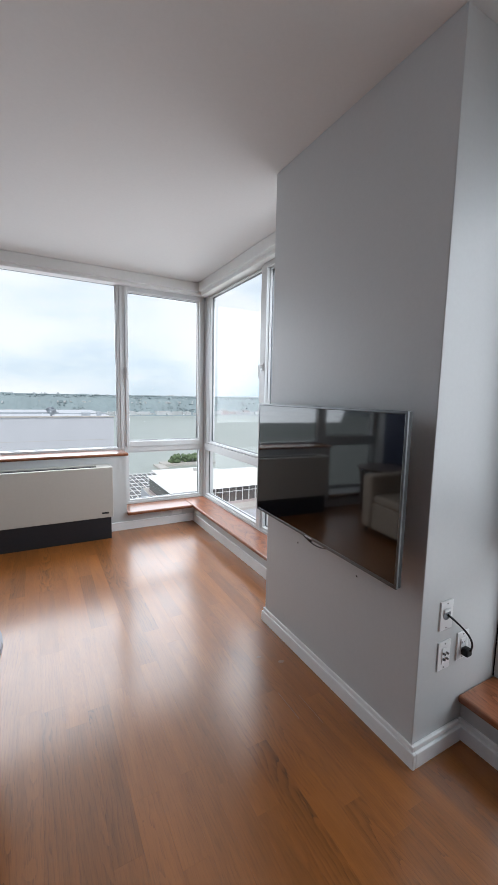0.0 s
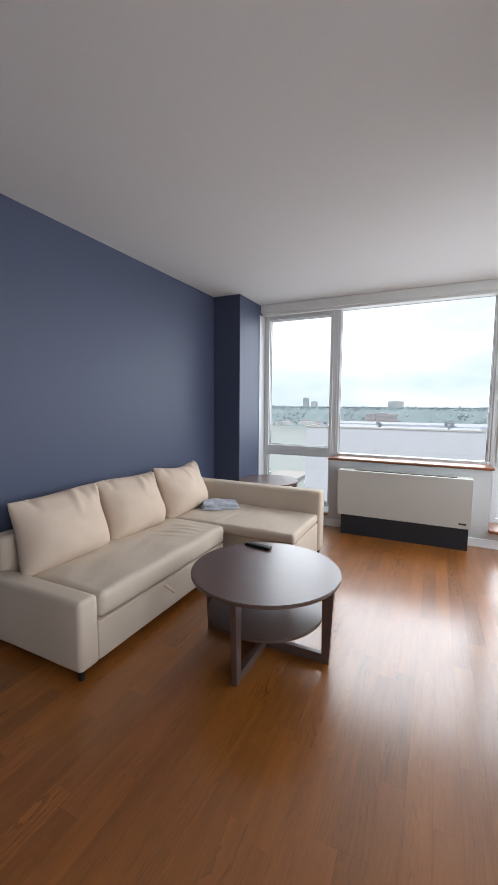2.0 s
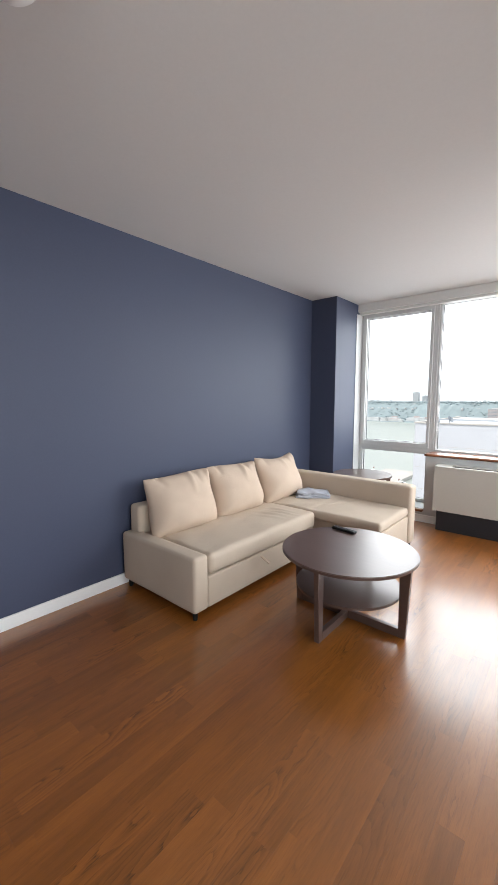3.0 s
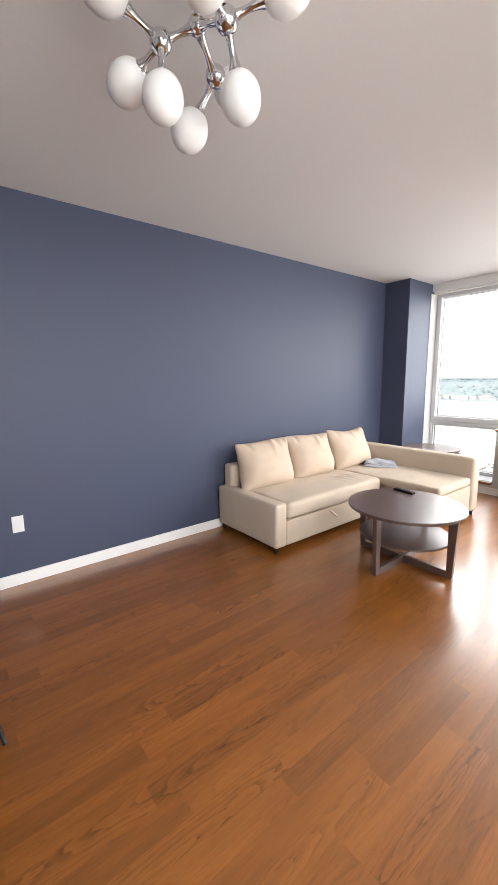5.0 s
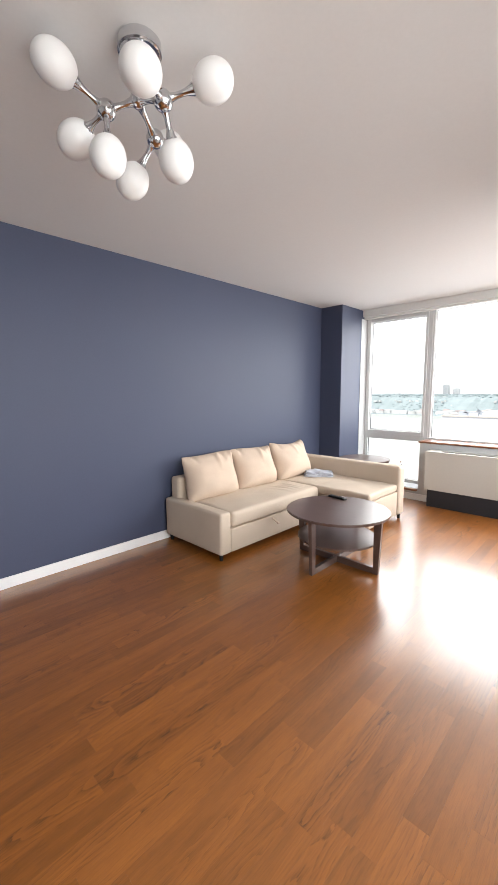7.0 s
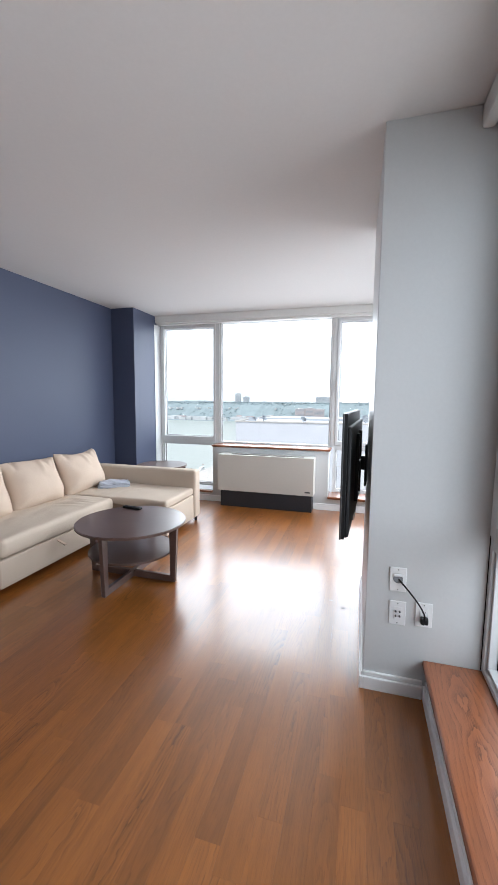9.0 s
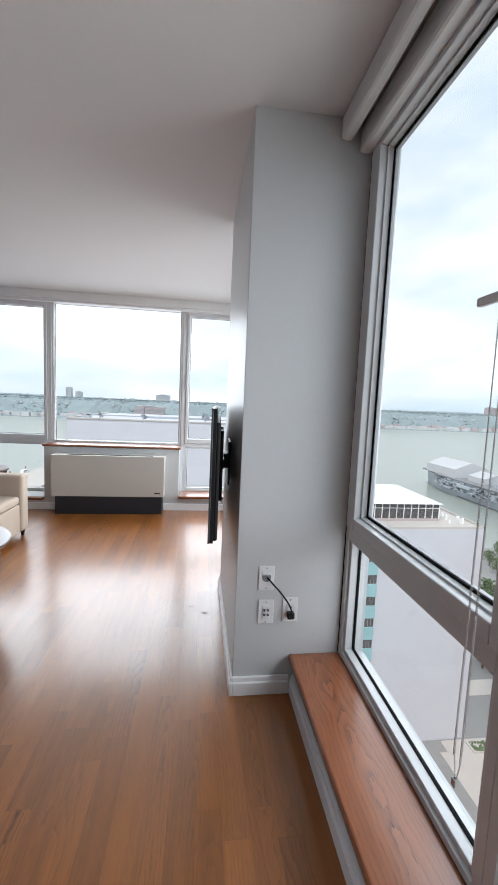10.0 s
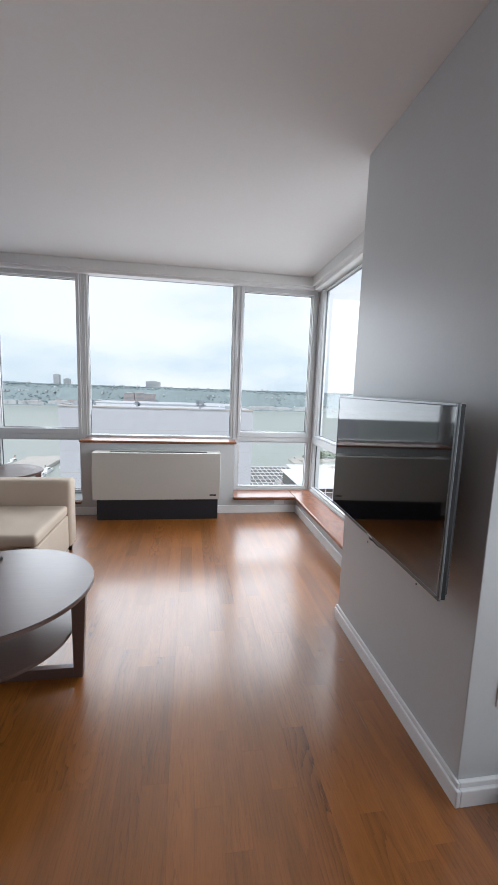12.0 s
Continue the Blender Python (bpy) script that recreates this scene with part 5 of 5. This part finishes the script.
# ---------------------------------------------------------------- the grey museum ship and its pier
def warship():
    t = thing("warship", pose(252, 0, GROUND), "grey aircraft carrier moored at the river pier", "ship")
    bm = bmesh.new()
    prev = None
    ys = [120, 150, 200, 260, 320, 360, 390, 405, 414]
    for y in ys:
        k = max(0, (y - 340) / 74)
        half = 15.5 * (1 - k ** 2.2) + 0.4
        flare = 3.5 * (1 - k * 0.4)
        cur = [bm.verts.new((15.5 + s * (half if z == 0 else half + flare * z / 15), y, z - (1.0 if z == 0 else 0))) for s in (-1, 1) for z in (0, 8, 15)]
        cur = [cur[0], cur[1], cur[2], cur[5], cur[4], cur[3]]
        if prev:
            for a in range(5):
                bm.faces.new((prev[a], prev[a + 1], cur[a + 1], cur[a]))
        prev = cur
    part("hull", bm, M_SHIP, t)
    part("flight_deck", boxes((-6, 38, 118, 372, 16.5, 18.0), (0, 31, 372, 404, 16.5, 18.0), bevel=0.4), M_DECK, t)
    part("gallery", boxes((-4, 35, 122, 365, 12.8, 16.5)), M_SHIP, t)
    part("sponson", boxes((-7, -2, 150, 172, 11.5, 14.5), (-6.5, -2, 205, 222, 11.0, 14.0), (-7, -2, 256, 280, 11.5, 14.5), (-6.5, -2, 318, 336, 11, 14.2), bevel=0.5), M_SHIP, t)
    part("hangar_opening", boxes((-4.2, -3.9, 180, 202, 13.0, 15.8), (-4.2, -3.9, 228, 246, 13.0, 15.8), (-4.2, -3.9, 286, 310, 13, 15.8)), M_DECK, t)
    isl = part("island", boxes((16, 27, 256, 312, 18, 24), (17, 26, 264, 304, 24, 29), (18, 25, 272, 296, 29, 34), (19, 24, 278, 290, 34, 38), bevel=0.6), M_SHIP, t)
    part("bridge_window", boxes((16.8, 17.05, 266, 302, 26.4, 27.6), (17.8, 18.05, 274, 294, 31.4, 32.6)), M_DECK, isl)
    part("funnel", boxes((18, 25, 286, 300, 34, 41), bevel=1.2), M_SHIP, t)
    bm = bmesh.new()
    tube(bm, (21, 281, 37), (21, 281, 55), 0.9, 0.45, 8)
    tube(bm, (16, 278, 50), (26, 284, 50), 0.35, n=6)
    tube(bm, (17, 284, 52.5), (25, 278, 52.5), 0.35, n=6)
    for p in ((16, 278, 50), (26, 284, 50), (17, 284, 52.5), (25, 278, 52.5)):
        block(bm, p[0] - 0.8, p[0] + 0.8, p[1] - 0.8, p[1] + 0.8, p[2], p[2] + 2.2)
    part("mast", bm, M_DECK, t)
    bm = bmesh.new()
    tube(bm, (21, 306, 28), (21, 308, 42), 0.5, n=6)
    tube(bm, (21, 264, 28), (21, 262, 40), 0.4, n=6)
    ball(bm, (21, 308, 43.5), 2.0, 12, 8)
    part("radar", bm, M_SHIP, t)
    rng = random.Random(31)
    bm = bmesh.new()
    for _ in range(120):
        x, y = rng.uniform(2, 14), rng.uniform(130, 340)
        block(bm, x, x + rng.uniform(0.6, 2.5), y, y + rng.uniform(0.8, 5), 18, 18 + rng.uniform(0.6, 2.6))
    for _ in range(300):
        y, z = rng.uniform(125, 368), rng.choice((6.5, 8.0, 9.5, 11.5, 13.0, 15.0))
        block(bm, -5.6, -3.2, y, y + rng.uniform(1, 6), z, z + rng.uniform(0.5, 2.2))
    for _ in range(70):
        x, y = rng.uniform(15, 28), rng.uniform(258, 312)
        z = rng.choice((24, 29, 34)) - rng.uniform(0, 2)
        block(bm, x - 1, x + rng.uniform(0.4, 2), y, y + rng.uniform(0.5, 3), z, z + rng.uniform(1, 4))
    part("fittings", bm, M_SHIP, t)
    part("boot_topping", boxes((-0.9, -0.2, 122, 340, -1, 1.6)), M_DECK, t)
    return t


warship()


def deck_tent(m, w, d, h, label):
    t = thing("deck_tent", m, label, "tent", "white tents on the ship")
    bm = bmesh.new()
    sec = [(-w / 2, 0), (-w / 2, h * 0.55), (0, h), (w / 2, h * 0.55), (w / 2, 0)]
    a = [[bm.verts.new((x, y, z)) for x, z in sec] for y in (-d / 2, d / 2)]
    for i in range(4):
        bm.faces.new((a[0][i], a[0][i + 1], a[1][i + 1], a[1][i]))
    bm.faces.new(a[0]), bm.faces.new(a[1][::-1])
    part("canvas", bm, M_CANVAS, t)
    for i in range(int(d / 4) + 1):
        y = -d / 2 + min(d, 4 * i)
        part("rib", boxes(*[(min(a[0], c[0]) - 0.1, max(a[0], c[0]) + 0.1, y - 0.2, y + 0.2, min(a[1], c[1]), max(a[1], c[1]) + 0.15) for a, c in ((sec[0], sec[1]), (sec[3], sec[4]))]), M_PIER, t)
    part("ridge", boxes((-0.3, 0.3, -d / 2, d / 2, h - 0.1, h + 0.25)), M_PIER, t)
    return t


deck_tent(pose(266, 366, GROUND + 18), 36, 46, 15, "large white ribbed tent on the flight deck")
deck_tent(pose(268, 322, GROUND + 18), 26, 22, 9, "small white tent on the flight deck")


def aircraft(m):
    t = thing("parked_aircraft", m, "small parked aircraft on the flight deck", "aircraft", "parked aircraft")
    bm = bmesh.new()
    ball(bm, (0, 0, 2), 1.0, 10, 8, (1, 7, 1))
    part("fuselage", bm, M_ROOF, t)
    part("wing", boxes((-5, 5, -1.5, 1.2, 1.8, 2.1)), M_SHIP, t)
    part("tail", boxes((-0.15, 0.15, -6.5, -4.6, 2, 5), (-2.2, 2.2, -6.4, -5, 2.4, 2.6)), M_SHIP, t)
    part("wheels", boxes((-1.2, -0.8, -0.5, 0.5, 0, 1.4), (0.8, 1.2, -0.5, 0.5, 0, 1.4), (-0.2, 0.2, 4, 4.6, 0, 1.4)), M_DECK, t)
    return t


plane_1 = aircraft(pose(262, 226, GROUND + 18, 0, 0, 40))
for x, y, r in ((274, 214, 70), (260, 204, 20), (276, 196, 110), (262, 184, 50), (277, 176, 85), (258, 236, 15), (280, 228, 140), (259, 165, 30)):
    copy_thing(plane_1, pose(x, y, GROUND + 18, 0, 0, r))


def ferry_terminal():
    t = thing("ferry_terminal", pose(405, 0, GROUND), "long white two-storey pier terminal", "building")
    part("pier_deck", boxes((-8, 34, 180, 440, 0, 3)), M_PIER, t)
    part("wall", boxes((0, 26, 190, 410, 3, 13)), M_ROOF, t)
    part("roof", boxes((-1, 27, 189, 411, 13, 14)), M_ROOF, t)
    for k in range(34):
        part("window_bay", boxes((-0.2, 0.1, 193 + 6.4 * k, 197.6 + 6.4 * k, 8.6, 11.8)), M_STRIP, t)
    return t


ferry_terminal()


def green_pier():
    t = thing("park_pier", pose(150, 440, GROUND), "small pier with a row of green trees", "pier")
    part("deck", boxes((-24, 40, -10, 12, 0, 2.5), (-34, -24, -30, 0, 0, 2.0)), M_PIER, t)
    rng = random.Random(6)
    bm = bmesh.new()
    for _ in range(180):
        bmesh.ops.create_icosphere(bm, subdivisions=1, radius=rng.uniform(1.2, 2.6), matrix=Matrix.Translation((rng.uniform(-14, 38), rng.uniform(-6, 8), 2.5 + rng.uniform(1, 8))))
    part("tree_row", bm, M_LEAF, t)
    return t


green_pier()


def marina_pier():
    t = thing("marina_pier", pose(-150, 330, GROUND), "long river pier with moored craft", "pier")
    part("deck", boxes((-18, 18, -120, 110, 0, 3.0)), M_PIER, t)
    part("shed", boxes((-14, 14, -110, -20, 3, 9)), M_TOWN, t)
    part("shed_roof", boxes((-15, 15, -111, -19, 9, 10)), M_ROOF, t)
    return t


marina_pier()


def boat(m, label):
    t = thing("boat", m, label, "boat", "moored boats")
    bm = boxes((-2.4, 2.4, -10, 8, 0, 2.2))
    for v in bm.verts:
        if v.co.y > 0:
            v.co.x *= 0.25
    part("hull", bm, M_ROOF, t)
    part("cabin", boxes((-1.7, 1.7, -7, 0, 2.2, 4.6), bevel=0.2), M_ROOF, t)
    part("cabin_window", boxes((-1.75, 1.75, -6.2, -0.8, 3.2, 4.0)), M_STRIP, t)
    part("flag", boxes((-0.1, 0.1, -8, -6, 6, 7.5), (-0.08, 0.08, -7, -6.9, 4.6, 7.5)), M_REDWALL, t)
    return t


boat_1 = boat(pose(-126, 330, GROUND, 0, 0, 10), "white river boat moored by the pier")
for x, y, r in ((-125, 352, 6), (-127, 374, -5), (-122, 398, 12), (-118, 420, 0), (-176, 380, 170), (-174, 410, 175), (-110, 300, 40)):
    copy_thing(boat_1, pose(x, y, GROUND, 0, 0, r))


# ---------------------------------------------------------------- floor boards, each a piece of the floor
def floor_boards():
    rng = random.Random(11)
    floor = bpy.data.objects["floor"]
    width, gap = 0.0955, 0.00012
    shapes = {}
    rest = bmesh.new()
    x = WX + 0.002
    while x < 1.712:
        y = SOUTH + rng.uniform(-0.9, 0.0)
        w = min(width, 1.714 - x)
        while y < 4.37:
            length = rng.choice((0.45, 0.6, 0.7, 0.8, 0.95, 1.1))
            a, b = max(y, SOUTH), min(y + length, 4.372)
            if b - a > 0.02:
                key = (round(w, 4), round(b - a, 4))
                seen = b > -1.15
                if seen:
                    if key not in shapes:
                        shapes[key] = mesh_of("floor_board", boxes((gap, w - gap, gap, b - a - gap, -0.012, 0.0)), M_FLOOR)
                    ob = new("floor_board", shapes[key])
                    ob.location = (x, a, 0)
                    ob.parent = floor
                else:
                    vs = [rest.verts.new((px, py, pz)) for pz in (-0.012, 0.0) for px, py in ((x + gap, a + gap), (x + w - gap, a + gap), (x + w - gap, b - gap), (x + gap, b - gap))]
                    for f in ((4, 5, 6, 7), (0, 1, 5, 4), (1, 2, 6, 5), (2, 3, 7, 6), (3, 0, 4, 7)):
                        rest.faces.new([vs[i] for i in f])
            y += length
        x += width
    ob = part("floor_boards", rest, M_FLOOR, floor)
    tagged(ob, "oak floor boards in the unseen part", "", "", "stuff")


floor_boards()


def floor_scuffs():
    """Dull worn spots and a scratch in the lacquer."""
    rng = random.Random(77)
    floor = bpy.data.objects["floor"]
    for x, y, rx, ry in ((1.262, 1.770, 0.020, 0.013), (1.170, 1.862, 0.014, 0.010)):
        bm = bmesh.new()
        c = bm.verts.new((x, y, 0.0009))
        rim = [bm.verts.new((x + rx * math.cos(k * 0.3696) * rng.uniform(0.6, 1.2), y + ry * math.sin(k * 0.3696) * rng.uniform(0.6, 1.2), 0.0002)) for k in range(17)]
        for a, b in zip(rim, rim[1:] + rim[:1]):
            bm.faces.new((c, a, b))
        part("scuff", bm, M_SCUFF, floor, "dull worn spot in the lacquer")
    part("scratch", boxes((1.120, 1.1225, 1.40, 1.58, 0.0, 0.0006), (1.205, 1.207, 1.33, 1.52, 0.0, 0.0006)), M_SCUFF, floor, "fine dark scratch along a board")


floor_scuffs()
